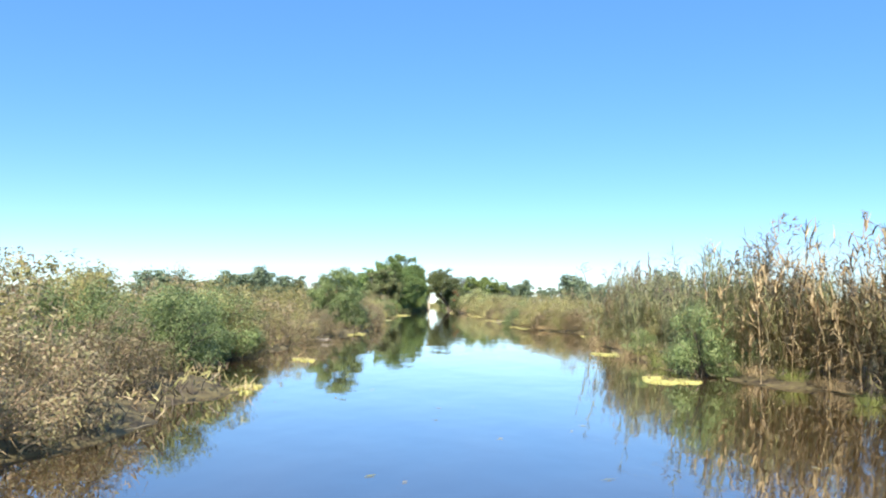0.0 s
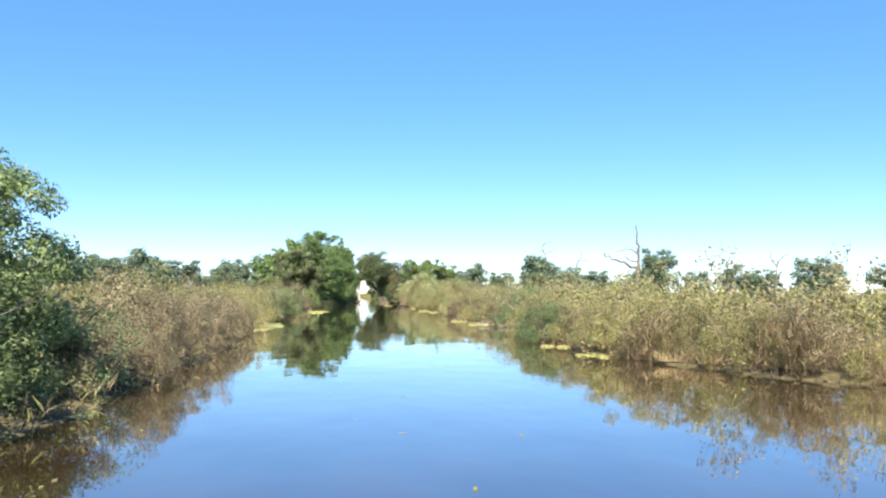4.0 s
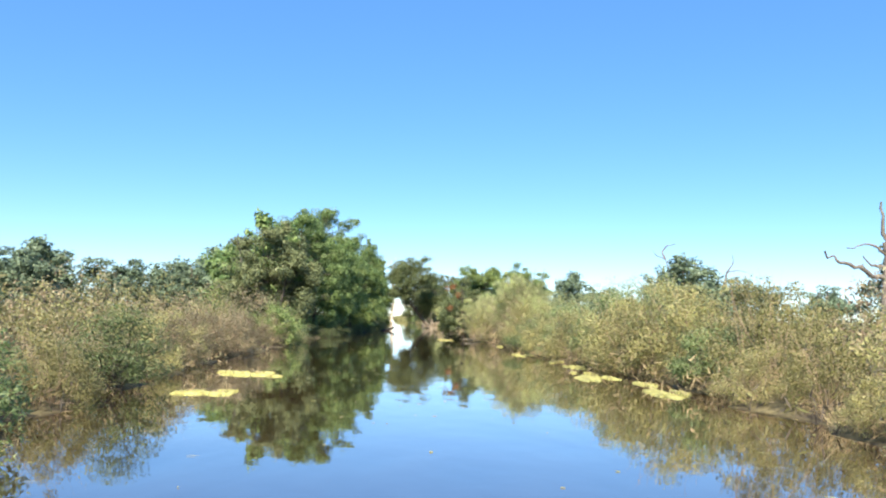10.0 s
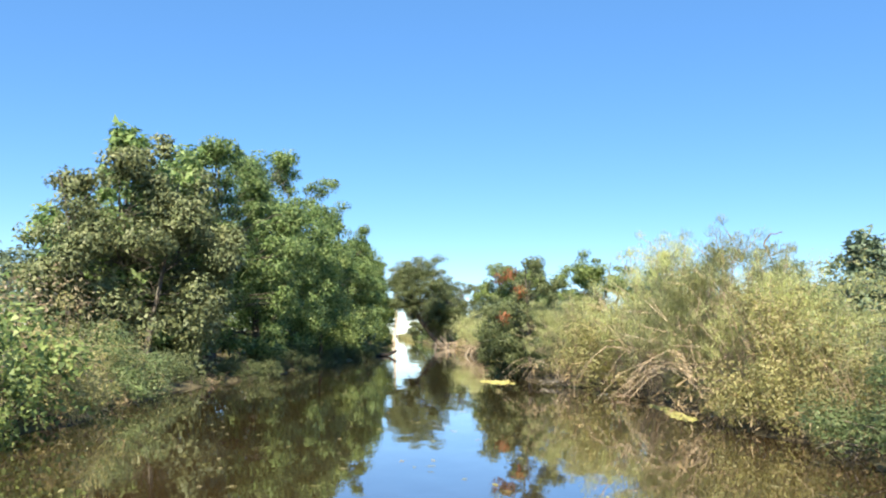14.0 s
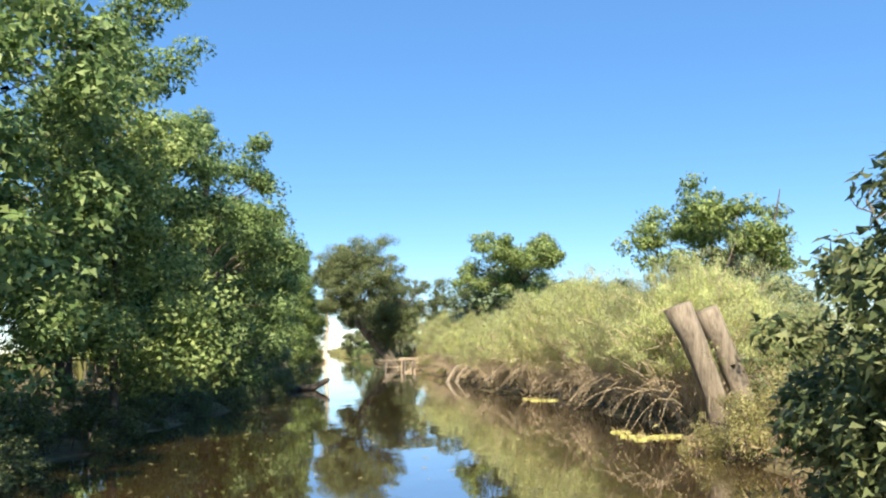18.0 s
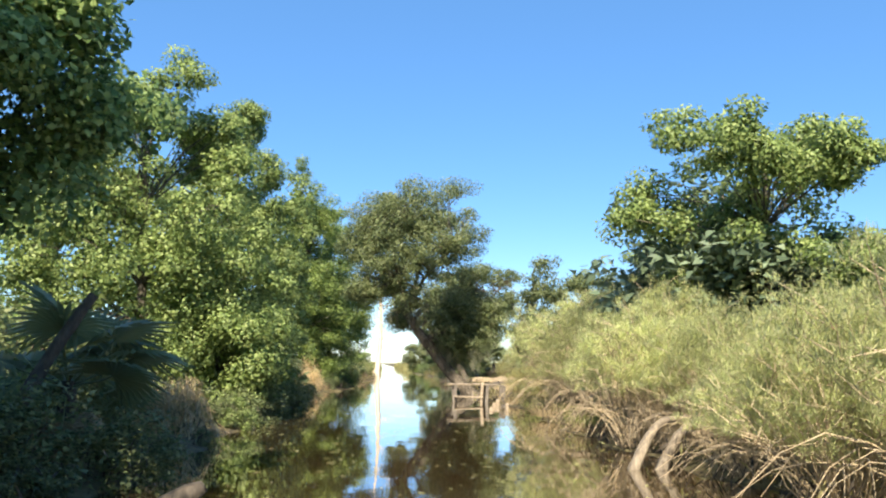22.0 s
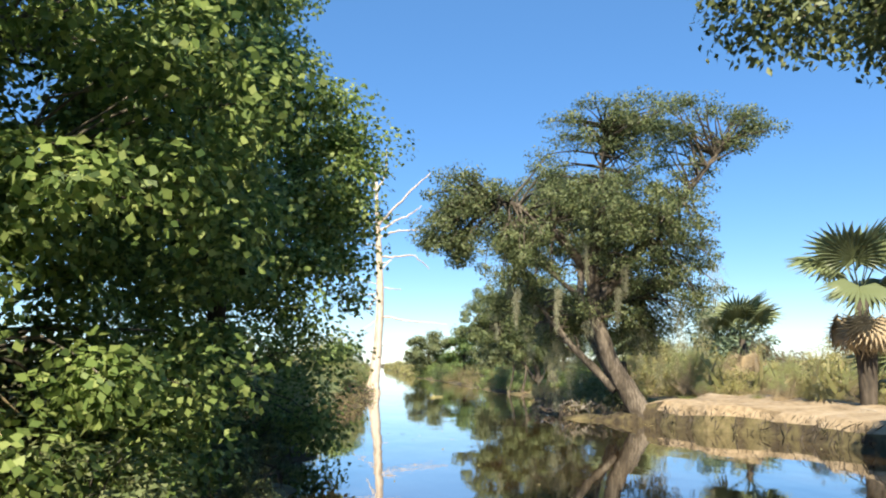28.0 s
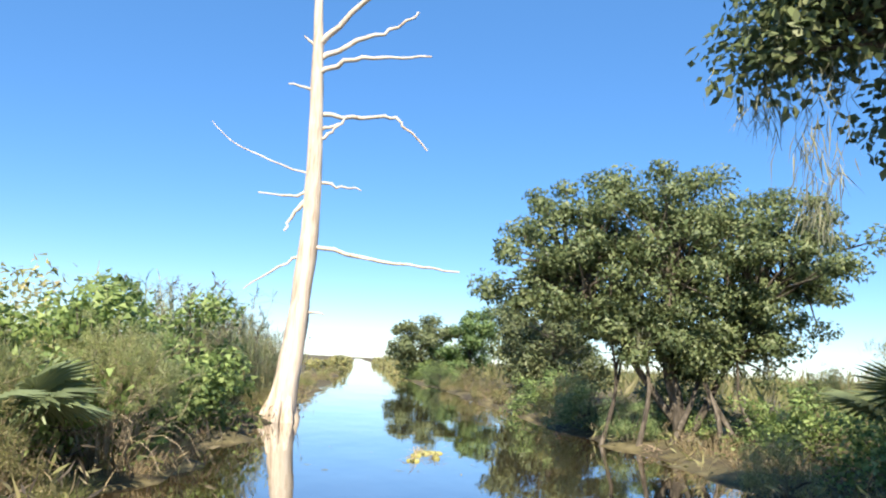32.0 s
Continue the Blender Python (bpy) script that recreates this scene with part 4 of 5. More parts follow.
thicket("brown_thicket", "brown bushes gone to seed behind the right bank", [(R, 34, 92, 3.4, 2.6, 2.0)], LEAF_BROWN, 50, 24, 0.085, 0.042)
thicket("marsh_thicket", "olive bushes on the marsh behind the right bank", [(R, 33, 76, 1.7, 4.0, 1.8), (R, 76, 112, 1.8, 4.2, 2.1), (R, 20, 112, 2.6, 6.5, 1.8), (R, 120, 172, 2.6, 6.5, 2.5)], LEAF_OLIVE, 40, 14, 0.14, 0.075)
thicket("marsh_thicket", "olive and brown bushes on the marsh behind the left bank", [(L, 6, 112, 2.2, 5.6, 2.1), (L, 6, 112, 2.6, 8.0, 2.0)], LEAF_OLIVE, 40, 14, 0.14, 0.075)
thicket("far_thicket", "low bushes far along the canal", [(R, 246, 380, 2.4, 0.9, 1.5), (L, 258, 380, 2.4, 0.9, 1.3), (R, 178, 216, 2.2, 11.0, 1.7)], LEAF_OLIVE, 18, 16, 0.24, 0.13)
bank_row(R, 200, 212, 1.1, 4.4, 2.3, "feather olive farfeather", 78)
bank_row(R, 163, 172, 1.2, 1.6, 2.3, "feather olive greencane", 76)
bank_row(R, 164, 174, 1.3, 3.2, 2.8, "farfeather farolive farfeather", 77)
# left bank among and past the trees
bank_row(L, 143, 171.5, 1.35, -0.05, 1.0, "shade", 41)
bank_row(L, 150, 170, 2.0, 1.3, 1.7, "shade shade shade broad", 63)
bank_row(L, 146, 176, 1.3, 3.4, 2.7, "shade", 79)
bank_row(L, 189, 204, 0.9, 0.6, 1.5, "feather farfeather straw olive", 42)
bank_row(L, 189, 206, 1.5, 2.1, 1.8, "farfeather farfeather farolive", 43)
bank_row(L, 190, 206, 0.8, 0.0, 0.9, "straw grass straw", 73)
bank_row(L, 203, 209, 1.1, 0.8, 2.2, "broad broad olive", 44)
bank_row(L, 210, 224, 0.8, 1.2, 2.4, "greencane", 45)
bank_row(L, 212, 262, 2.6, 0.2, 1.1, "olive straw grass", 46)
bank_row(L, 206, 250, 2.6, 3.5, 1.7, "farolive straw greencane", 47)

bank_row(L, 113, 148, 1.0, 0.4, 1.1, "shade", 56)
bank_row(L, 116, 148, 0.9, -0.15, 0.65, "shade", 75)
bank_row(L, 172, 178, 0.8, 0.1, 0.9, "straw grass straw", 57)
bank_row(L, 178, 189, 1.1, 0.2, 0.95, "shade", 64)
bank_row(L, 176, 190, 1.3, 1.6, 2.0, "shade", 68)

# ---- the grove on the left bank ----
G = "trees of the grove on the left bank"
tree("grey_tree", "grey-green tree with pale dead twigs at the grove's edge", -8.7, 117.8, 6.5, 2.6, 2.4, 0.4, LEAF_GREY, seed=101, clumps=80, per=400, length=0.11, width=0.075, low=36, group=G, trunks=3)
tree("broadleaf_tree", "tall dense broadleaf tree with dark hollows", -7.8, 122.9, 8.6, 2.9, 3.0, 1.2, LEAF_GREEN, seed=102, clumps=90, per=420, length=0.115, width=0.08, low=36, group=G)
tree("broadleaf_tree", "tall dense broadleaf tree leaning over the water", -7.4, 128.5, 9.2, 2.9, 2.9, 1.3, LEAF_GREEN, seed=103, clumps=85, per=330, length=0.11, width=0.08, low=36, group=G)
tree("broadleaf_tree", "tall dense broadleaf tree leaning over the water", -6.9, 135.0, 9.4, 2.8, 2.8, 1.0, LEAF_GREEN, seed=104, clumps=85, per=330, length=0.11, width=0.08, low=36, group=G)
tree("light_tree", "young light-green tree leaning over the water", -5.1, 131.6, 5.9, 2.0, 1.9, 0.7, LEAF_LIGHT, seed=105, clumps=70, per=420, length=0.085, width=0.06, r=0.08, group=G)
tree("broadleaf_tree", "tall dense broadleaf tree with dark hollows", -5.3, 141.2, 8.6, 2.4, 2.6, 0.5, LEAF_GREEN, seed=106, clumps=85, per=400, length=0.1, width=0.072, low=36, group=G)
tree("broadleaf_tree", "broadleaf tree with boughs out over the palmettos", -5.5, 146.6, 7.2, 2.4, 2.3, 2.1, LEAF_GREEN, seed=107, clumps=95, per=620, length=0.085, width=0.062, group=G, rhomb=True)
tree("light_tree", "young light-green maple with boughs down to the water", -4.9, 158.6, 4.6, 1.5, 1.6, 0.2, LEAF_LIGHT, seed=113, clumps=60, per=560, length=0.08, width=0.06, r=0.07, low=30, group=G)
tree("light_tree", "light-green maple with a ragged open crown", -6.6, 158.2, 8.7, 2.6, 2.6, 0.7, LEAF_LIGHT, seed=108, clumps=80, per=640, length=0.085, width=0.065, low=36, group=G)
tree("light_tree", "light-green maple with a ragged open crown", -6.1, 164.3, 9.2, 2.5, 2.4, 0.5, LEAF_LIGHT, seed=109, clumps=80, per=640, length=0.085, width=0.065, low=36, group=G)
tree("broadleaf_tree", "broadleaf tree behind the vine-wrapped tree", -9.6, 181.2, 9.0, 2.4, 2.4, 0.6, LEAF_GREEN, seed=110, clumps=70, per=380, length=0.105, width=0.075, low=36, group=G)
tree("vine_tree", "tree wrapped in climbing vines to its top", -5.95, 180.2, 11.8, 2.3, 3.0, 0.4, LEAF_VINE, seed=111, clumps=130, per=560, length=0.085, width=0.066, low=70, group=G, rhomb=True)
tree("vine_tree", "tree wrapped in climbing vines to its top", -5.15, 185.3, 9.6, 2.15, 1.8, 0.2, LEAF_VINE, seed=112, clumps=110, per=480, length=0.075, width=0.058, low=80, group=G, rhomb=True)
for i, (x, y, h) in enumerate([(-9.8, 120.0, 7.4), (-12, 127, 6.4), (-11, 136, 8), (-10, 148, 7.5), (-11.5, 165, 8), (-11, 176, 8.5)]):
    tree("broadleaf_tree", "broadleaf tree at the back of the grove", x, y, h, 2.8, 3.2, 0.6, LEAF_GREEN, seed=120 + i, clumps=50, per=130, length=0.24, width=0.16, low=14, group=G)

tree("wax_myrtle", "tall rounded myrtle bush with yellow-green tips", -5.0, 38.2, 3.2, 1.35, 1.9, 0.1, LEAF_BUSH, seed=114, clumps=56, per=560, length=0.06, width=0.032, r=0.06, clump=(0.32, 0.5), category="bush", low=30, full=0.75)

# ---- trees of the right bank ----
ot = tree("turning_tree", "small tree with a few orange-red leaf clusters and pale bare limbs", 2.6, 120.3, 4.3, 1.55, 1.4, 0.2, LEAF_OAK, BARK, 130, 60, 330, 0.075, 0.04, 0.07, (-0.2, 0), (0.25, 0.5), bald=0.12, low=20)
tree("leafy_shrub", "dense olive-green shrub leaning over the water", 2.3, 122.5, 3.1, 1.1, 1.3, 0.1, LEAF_OAK, BARK, 137, 60, 360, 0.075, 0.042, 0.05, (-0.3, 0), (0.3, 0.5), low=24, category="bush")
rng = np.random.default_rng(131)
c = np.array([(-1.0, -0.3, 3.2), (-0.7, -0.4, 3.35), (-0.4, -0.5, 2.8), (-0.9, -0.5, 2.0)])
mass("turned_foliage", leafy("turned_foliage", foliage(rng, c, np.full(4, 0.26), 110, 0.08, 0.045), LEAF_RED), ot, "orange-red leaf clusters")
tree("round_tree", "round bright-green tree behind the shrubs", 7.0, 156.2, 7.2, 3.0, 2.6, 1.0, LEAF_LIGHT, seed=132, clumps=70, per=520, length=0.1, width=0.07)
tree("open_tree", "open-crowned tree rising above the shrubs", 9.0, 140.2, 6.1, 2.6, 1.9, 2.4, LEAF_LIGHT, seed=133, clumps=56, per=300, length=0.11, width=0.07, clump=(0.4, 0.75), trunks=2)
tree("round_tree", "green tree behind the shrubs", 9.8, 168.0, 6.0, 2.6, 2.6, 1.0, LEAF_LIGHT, seed=134, clumps=60, per=400, length=0.11, width=0.075)
tree("round_tree", "dark green tree behind the landing", 5.4, 179.0, 6.6, 2.3, 2.0, 0.4, LEAF_OAK, seed=136, clumps=60, per=280, length=0.13, width=0.075)
tree("round_tree", "dark green tree behind the reeds", 8.3, 180.5, 6.4, 2.4, 2.2, 0.6, LEAF_OAK, seed=135, clumps=56, per=280, length=0.13, width=0.075)

oak("leaning live oak hung with moss, its crown over the water", (2.15, 175.0, -0.12),
    [(0.2, 0.1, -0.1), (-0.8, 0.2, 0.9), (-1.73, 0.2, 2.05), (-2.4, -0.1, 2.88), (-2.85, -0.3, 3.6), (-3.2, -0.4, 5.4)], 0.27, 0.13,
    [([(-2.4, -0.1, 2.88), (-3.2, 0.2, 4.0), (-3.9, 0.2, 5.2), (-4.3, 0.2, 6.0)], 0.12), ([(-2.85, -0.3, 3.6), (-2.4, -0.4, 5.4), (-2.0, -0.6, 7.4)], 0.13),
     ([(-1.73, 0.2, 2.05), (-1.0, 0.6, 3.3), (-0.3, 0.6, 4.4), (0.2, 0.4, 5.4)], 0.13), ([(-3.2, -0.4, 5.4), (-3.5, -1.8, 6.4), (-3.6, -3.0, 7.2)], 0.11), ([(-2.85, -0.3, 3.6), (-3.0, -1.7, 4.3), (-3.2, -3.4, 4.7)], 0.11), ([(-2.85, -0.3, 3.6), (-2.2, -2.0, 5.0), (-1.2, -3.6, 6.0)], 0.11), ([(-2.6, -0.2, 3.2), (-2.0, 1.4, 4.3), (-0.9, 3.6, 4.9), (0.1, 5.1, 4.6)], 0.1)],
    (-2.6, -2.9, 6.4), (2.9, 2.4, 3.2), 150, 141, 470, 40, 3.6, 0.08, 0.048, clump=(0.5, 0.9), low_from=(-1.9, 2.2), rhomb=True,
    extra=(((-1.0, 0.3, 3.2), (1.1, 1.3, 1.4), 54), ((0.0, 0.5, 2.6), (0.8, 1.0, 1.1), 24), ((-0.6, 4.5, 4.5), (1.6, 1.0, 0.6), 26), ((-3.1, 0.6, 3.3), (0.6, 0.6, 0.45), 14), ((-0.9, 0.7, 2.0), (1.2, 0.6, 1.0), 40), ((-4.6, -2.4, 6.4), (1.1, 1.2, 1.2), 40), ((-4.5, -2.7, 4.4), (0.9, 0.9, 0.6), 40), ((-0.3, 0.2, 4.6), (1.1, 1.2, 1.2), 40), ((0.9, 0.4, 3.4), (1.0, 0.9, 1.1), 40)),
    curtains=(((-1.5, -0.2, 2.6), 1.1), ((-1.1, -0.15, 2.2), 1.1), ((-2.75, -0.5, 4.3), 1.2), ((-2.4, -0.4, 3.8), 1.1), ((-1.2, 0.6, 2.4), 1.3), ((-0.7, 0.5, 2.2), 1.2), ((-3.3, -0.6, 3.8), 1.0)))
oak("broad live oak hung with moss on the mud bank", (2.72, 192.1, 0.12),
    [(0.45, -0.1, -0.15), (0.1, 0, 0.5), (-0.3, 0.1, 1.2), (-0.6, 0.1, 2.2), (-0.7, 0.1, 3.3), (-0.4, 0.1, 5.0)], 0.25, 0.12,
    [([(-0.7, 0.1, 3.3), (-1.6, 0.1, 4.4), (-2.4, 0, 4.9), (-3.2, -0.1, 5.2)], 0.13), ([(-0.6, 0.1, 2.6), (0.7, 0.2, 4.1), (1.8, 0.1, 5.4), (2.6, 0, 6.4)], 0.14),
     ([(-0.5, 0.1, 4.0), (-0.3, 0.4, 5.6), (-0.2, 0.3, 6.9)], 0.1), ([(-0.2, 0.1, 0.6), (-1.1, 0.9, 1.7), (-1.9, 1.3, 2.9)], 0.12), ([(-0.6, 0, 2.2), (0.6, 1.6, 3.0), (1.6, 2.6, 3.4)], 0.1)],
    (-0.4, 0.3, 4.6), (2.9, 2.3, 2.5), 90, 142, 300, 44, 1.6, 0.07, 0.038, (0.35, 0.65), 0.8, rhomb=True,
    extra=(((-3.8, -0.2, 4.8), (1.0, 0.9, 0.9), 50), ((0.6, 0.2, 6.9), (2.2, 1.5, 0.85), 90), ((3.3, 0.0, 6.9), (0.75, 0.7, 0.5), 16), ((0.2, -0.2, 4.5), (1.7, 1.6, 1.4), 84), ((-2.4, -0.4, 3.6), (1.0, 1.0, 0.9), 44), ((1.6, 0.0, 3.2), (0.9, 1.0, 0.9), 36), ((-0.9, 2.3, 2.3), (1.1, 1.0, 1.0), 60), ((0.9, 1.6, 2.3), (1.3, 1.0, 0.8), 50), ((-4.0, -0.2, 4.1), (0.9, 0.8, 0.6), 36)),
    curtains=(((-2.6, -0.8, 2.9), 0.95), ((-1.7, -0.8, 2.9), 1.0), ((-1.05, -0.9, 3.9), 1.0), ((-0.35, -0.9, 2.9), 0.95), ((-0.2, -1.0, 3.4), 0.7)))
oak("old live oak with a long level limb in its own shade", (3.95, 197.1, 0.25),
    [(0.15, 0, -0.15), (-0.15, 0, 0.7), (-0.6, 0, 1.5), (-0.9, 0, 2.1), (-1.1, 0, 3.0), (-1.0, 0, 4.2)], 0.2, 0.1,
    [([(-0.9, 0, 2.0), (-1.4, 0.5, 2.12), (-1.9, 0.9, 2.15), (-2.4, 1.3, 2.4)], 0.09), ([(-1.1, 0, 3.0), (-2.0, -0.1, 3.8), (-3.0, -0.2, 4.6)], 0.09), ([(-1.9, 0.9, 2.15), (-2.6, 1.3, 2.6), (-3.2, 1.5, 2.95)], 0.04),
     ([(-1.0, 0, 3.6), (0.0, 0.2, 4.6), (0.9, 0.3, 5.4)], 0.08), ([(-1.0, 0, 4.2), (-1.4, 0.3, 5.4), (-1.6, 0.2, 6.4)], 0.07)],
    (-1.3, 0.3, 4.9), (2.8, 2.2, 2.4), 100, 143, 440, 14, 4.0, 0.07, 0.04, clump=(0.4, 0.75), moss_len=0.6, rhomb=True,
    extra=(((-1.9, 0.9, 2.9), (0.8, 0.7, 0.35), 22), ((-3.2, 1.5, 3.0), (0.5, 0.5, 0.25), 8), ((0.3, 0.8, 3.4), (1.1, 1.0, 0.5), 26)))
oak("low spreading oak with many stems at the water", (3.9, 209.6, 0.05),
    [(0, 0, -0.1), (-0.2, 0, 0.9), (-0.4, 0, 1.8), (-0.3, 0, 3.0)], 0.16, 0.08,
    [([(0, 0, 0.2), (-0.8, 0, 1.2), (-1.6, 0, 2.4), (-2.3, 0, 3.0)], 0.08), ([(0.1, 0, 0.2), (0.7, 0.1, 1.3), (1.3, 0.1, 2.6)], 0.08), ([(-1.0, -0.4, -0.1), (-0.7, -0.2, 1.0), (-0.9, 0, 2.4)], 0.06),
     ([(0.9, -0.5, -0.1), (0.4, -0.2, 0.9), (-0.1, 0, 2.0)], 0.06), ([(-0.4, 0, 1.8), (0.9, 0.4, 2.6), (2.5, 0.6, 3.2)], 0.07), ([(-0.5, -0.5, -0.1), (0.0, -0.2, 0.7), (0.5, 0.1, 1.9)], 0.07), ([(1.3, -0.6, -0.1), (0.9, -0.2, 0.8), (1.0, 0.1, 1.9)], 0.05), ([(-1.5, 0.2, -0.1), (-1.2, 0.2, 1.0), (-1.4, 0.2, 2.2)], 0.05), ([(0.3, -0.8, -0.1), (0.5, -0.4, 0.5), (0.2, 0, 1.6)], 0.06)],
    (0.05, 0.2, 3.2), (3.6, 2.3, 2.2), 140, 144, 440, 6, 1.0, 0.09, 0.055, (0.4, 0.75), 0.5)
tree("far_clump_tree", "bushy grey-green tree far down the canal", 0.4, 250, 4.6, 2.8, 3, 0.3, LEAF_GREY, seed=151, clumps=70, per=150, length=0.2, width=0.11)
tree("far_clump_tree", "bushy grey-green tree along the canal", 4.3, 224, 4.6, 2.3, 3, 0.3, LEAF_GREY, seed=154, clumps=70, per=150, length=0.16, width=0.09)
tree("far_clump_tree", "bushy green tree along the canal", 5.0, 230, 5.2, 2.4, 3, 0.3, LEAF_OAK, seed=155, clumps=70, per=150, length=0.16, width=0.09)
tree("far_clump_tree", "bushy green tree far down the canal", 3.6, 249, 5.1, 2.6, 3, 0.3, LEAF_GREEN, seed=152, clumps=70, per=150, length=0.2, width=0.112)
tree("far_clump_tree", "bushy grey-green tree far down the canal", 6.4, 236, 4.2, 2.4, 3, 0.3, LEAF_GREY, seed=153, clumps=36, per=140, length=0.2, width=0.11)

plant("broad", -3.8, 155.9, 0.8, 1.1, random.Random(155), "bushes along the left bank")
for x, y, h in ((-8.2, 179.6, 2.4), (-9.2, 177.6, 2.2), (-7.6, 183.2, 2.2)):
    plant("shade", x, y, h, 1.2, random.Random(y), "bushes along the left bank")
for x, y, h in ((4.4, 211.6, 1.7), (5.6, 211.0, 1.5), (3.2, 212.0, 1.6), (4.2, 203.4, 1.3), (5.6, 205.6, 1.6), (7.4, 203.8, 1.6)):
    plant("shade", x, y, h, 1.15, random.Random(y), "bushes along the right bank")

for x, y, h in ((2.2, 194.4, 1.0), (2.6, 195.6, 1.3), (2.1, 196.6, 0.9), (3.0, 197.0, 1.2), (2.6, 198.6, 1.1), (3.3, 194.6, 1.1), (3.8, 199.6, 1.3), (2.9, 200.4, 1.0)):
    plant("shade", x, y, h, 1.1, random.Random(y), "bushes along the right bank")
for x, y, h in ((1.9, 193.6, 0.7), (1.6, 195.2, 0.6), (1.7, 197.4, 0.7), (2.6, 193.2, 0.6), (2.4, 199.8, 0.7)):
    plant("brush", x, y, h, 1.2, random.Random(y))

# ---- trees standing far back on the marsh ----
# Their leaf colour carries the haze of the distance.
far = tree("marsh_tree", "green tree standing far off on the marsh, paled by haze", 14.9, 150, 6.3, 1.9, 1.9, 0.5, LEAF_HAZY, seed=160, clumps=44, per=110, length=0.25, width=0.165, clump=(0.8, 1.2), many=1.3, full=0.7, low=12, group="trees on the marsh")
far2 = tree("marsh_tree", "green tree standing far off on the marsh, paled by haze", 24.5, 150, 7.3, 2.9, 2.6, 0.5, LEAF_HAZY, seed=161, clumps=60, per=110, length=0.25, width=0.165, clump=(0.8, 1.2), many=1.3, full=0.7, low=16, group="trees on the marsh")
far3 = tree("marsh_tree", "green tree standing far off on the marsh, paled by haze", 35.3, 128.5, 7.6, 2.9, 2.6, 0.5, LEAF_HAZY, seed=162, clumps=60, per=110, length=0.25, width=0.165, clump=(0.8, 1.2), many=1.3, full=0.7, low=16, group="trees on the marsh")
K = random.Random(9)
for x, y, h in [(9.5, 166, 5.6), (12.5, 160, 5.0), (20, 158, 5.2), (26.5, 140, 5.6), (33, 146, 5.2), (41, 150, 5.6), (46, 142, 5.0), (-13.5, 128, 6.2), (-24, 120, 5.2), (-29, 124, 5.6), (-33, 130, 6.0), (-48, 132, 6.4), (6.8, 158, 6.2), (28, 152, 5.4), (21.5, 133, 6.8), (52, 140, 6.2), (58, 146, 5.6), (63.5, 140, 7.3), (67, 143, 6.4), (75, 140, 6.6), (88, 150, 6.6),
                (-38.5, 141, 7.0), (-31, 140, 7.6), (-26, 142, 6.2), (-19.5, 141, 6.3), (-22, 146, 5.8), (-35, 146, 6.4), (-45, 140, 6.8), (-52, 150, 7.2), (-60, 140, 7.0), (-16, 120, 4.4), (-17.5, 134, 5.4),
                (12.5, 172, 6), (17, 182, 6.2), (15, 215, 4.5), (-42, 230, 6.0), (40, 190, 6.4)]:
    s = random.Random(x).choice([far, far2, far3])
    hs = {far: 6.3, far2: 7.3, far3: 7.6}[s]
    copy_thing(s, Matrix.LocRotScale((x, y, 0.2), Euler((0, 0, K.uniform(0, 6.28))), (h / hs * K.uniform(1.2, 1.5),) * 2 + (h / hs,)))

# ---- dead trees ----
snag("dead_snag", "bare dead snag with crooked limbs on the marsh", 31.8, 125.2, [(0, 0, 0), (0.1, 0, 3), (0.3, 0, 5.5), (0.3, 0, 6.6)], 0.34,
     [([(0.3, 0, 6.3), (0.15, 0, 7.8), (0.0, 0, 9.7)], 0.16), ([(0.2, 0, 4.4), (-1.6, 0, 5.0), (-3.0, 0, 5.5), (-4.0, 0, 6.0)], 0.16), ([(0.3, 0, 6.0), (-0.8, 0, 6.9), (-2.4, 0, 6.4)], 0.09), ([(0.2, 0, 5.2), (-0.9, 0, 5.3), (-1.3, 0, 5.9)], 0.1)], SNAG, 171)
snag("dead_snag", "thin hooked dead branch above the far trees", 28.3, 159, [(0, 0, 0), (0.1, 0, 3), (0, 0, 6), (-0.8, 0, 8.0)], 0.2,
     [([(-0.8, 0, 8.0), (-1.2, 0, 8.8), (-0.6, 0, 9.5), (0.3, 0, 9.7)], 0.09), ([(-0.6, 0, 7.8), (0.4, 0, 8.2), (1.2, 0, 8.6)], 0.06), ([(-0.8, 0, 8.1), (-1.8, 0, 8.4), (-2.2, 0, 8.9)], 0.05)], SNAG, 172)
snag("dead_snag", "pale dead branch above the far trees", 56, 138, [(0, 0, 0), (0.2, 0, 4), (0.5, 0, 6.2)], 0.2, [([(0.4, 0, 5.5), (1.2, 0, 6.6), (2.2, 0, 6.9)], 0.09), ([(0.3, 0, 5.2), (-0.6, 0, 6.4), (-0.5, 0, 7.4)], 0.07)], SNAG, 173)
snag("dead_snag", "pale bent dead trunk behind the bushes", 30.5, 150, [(0, 0, 0), (0.1, 0, 5), (0.3, 0, 6.2), (1.0, 0, 7.0), (0.9, 0, 7.9)], 0.14, [([(0.3, 0, 6.2), (1.4, 0, 6.4), (2.4, 0, 6.2)], 0.06)], SNAG, 174)

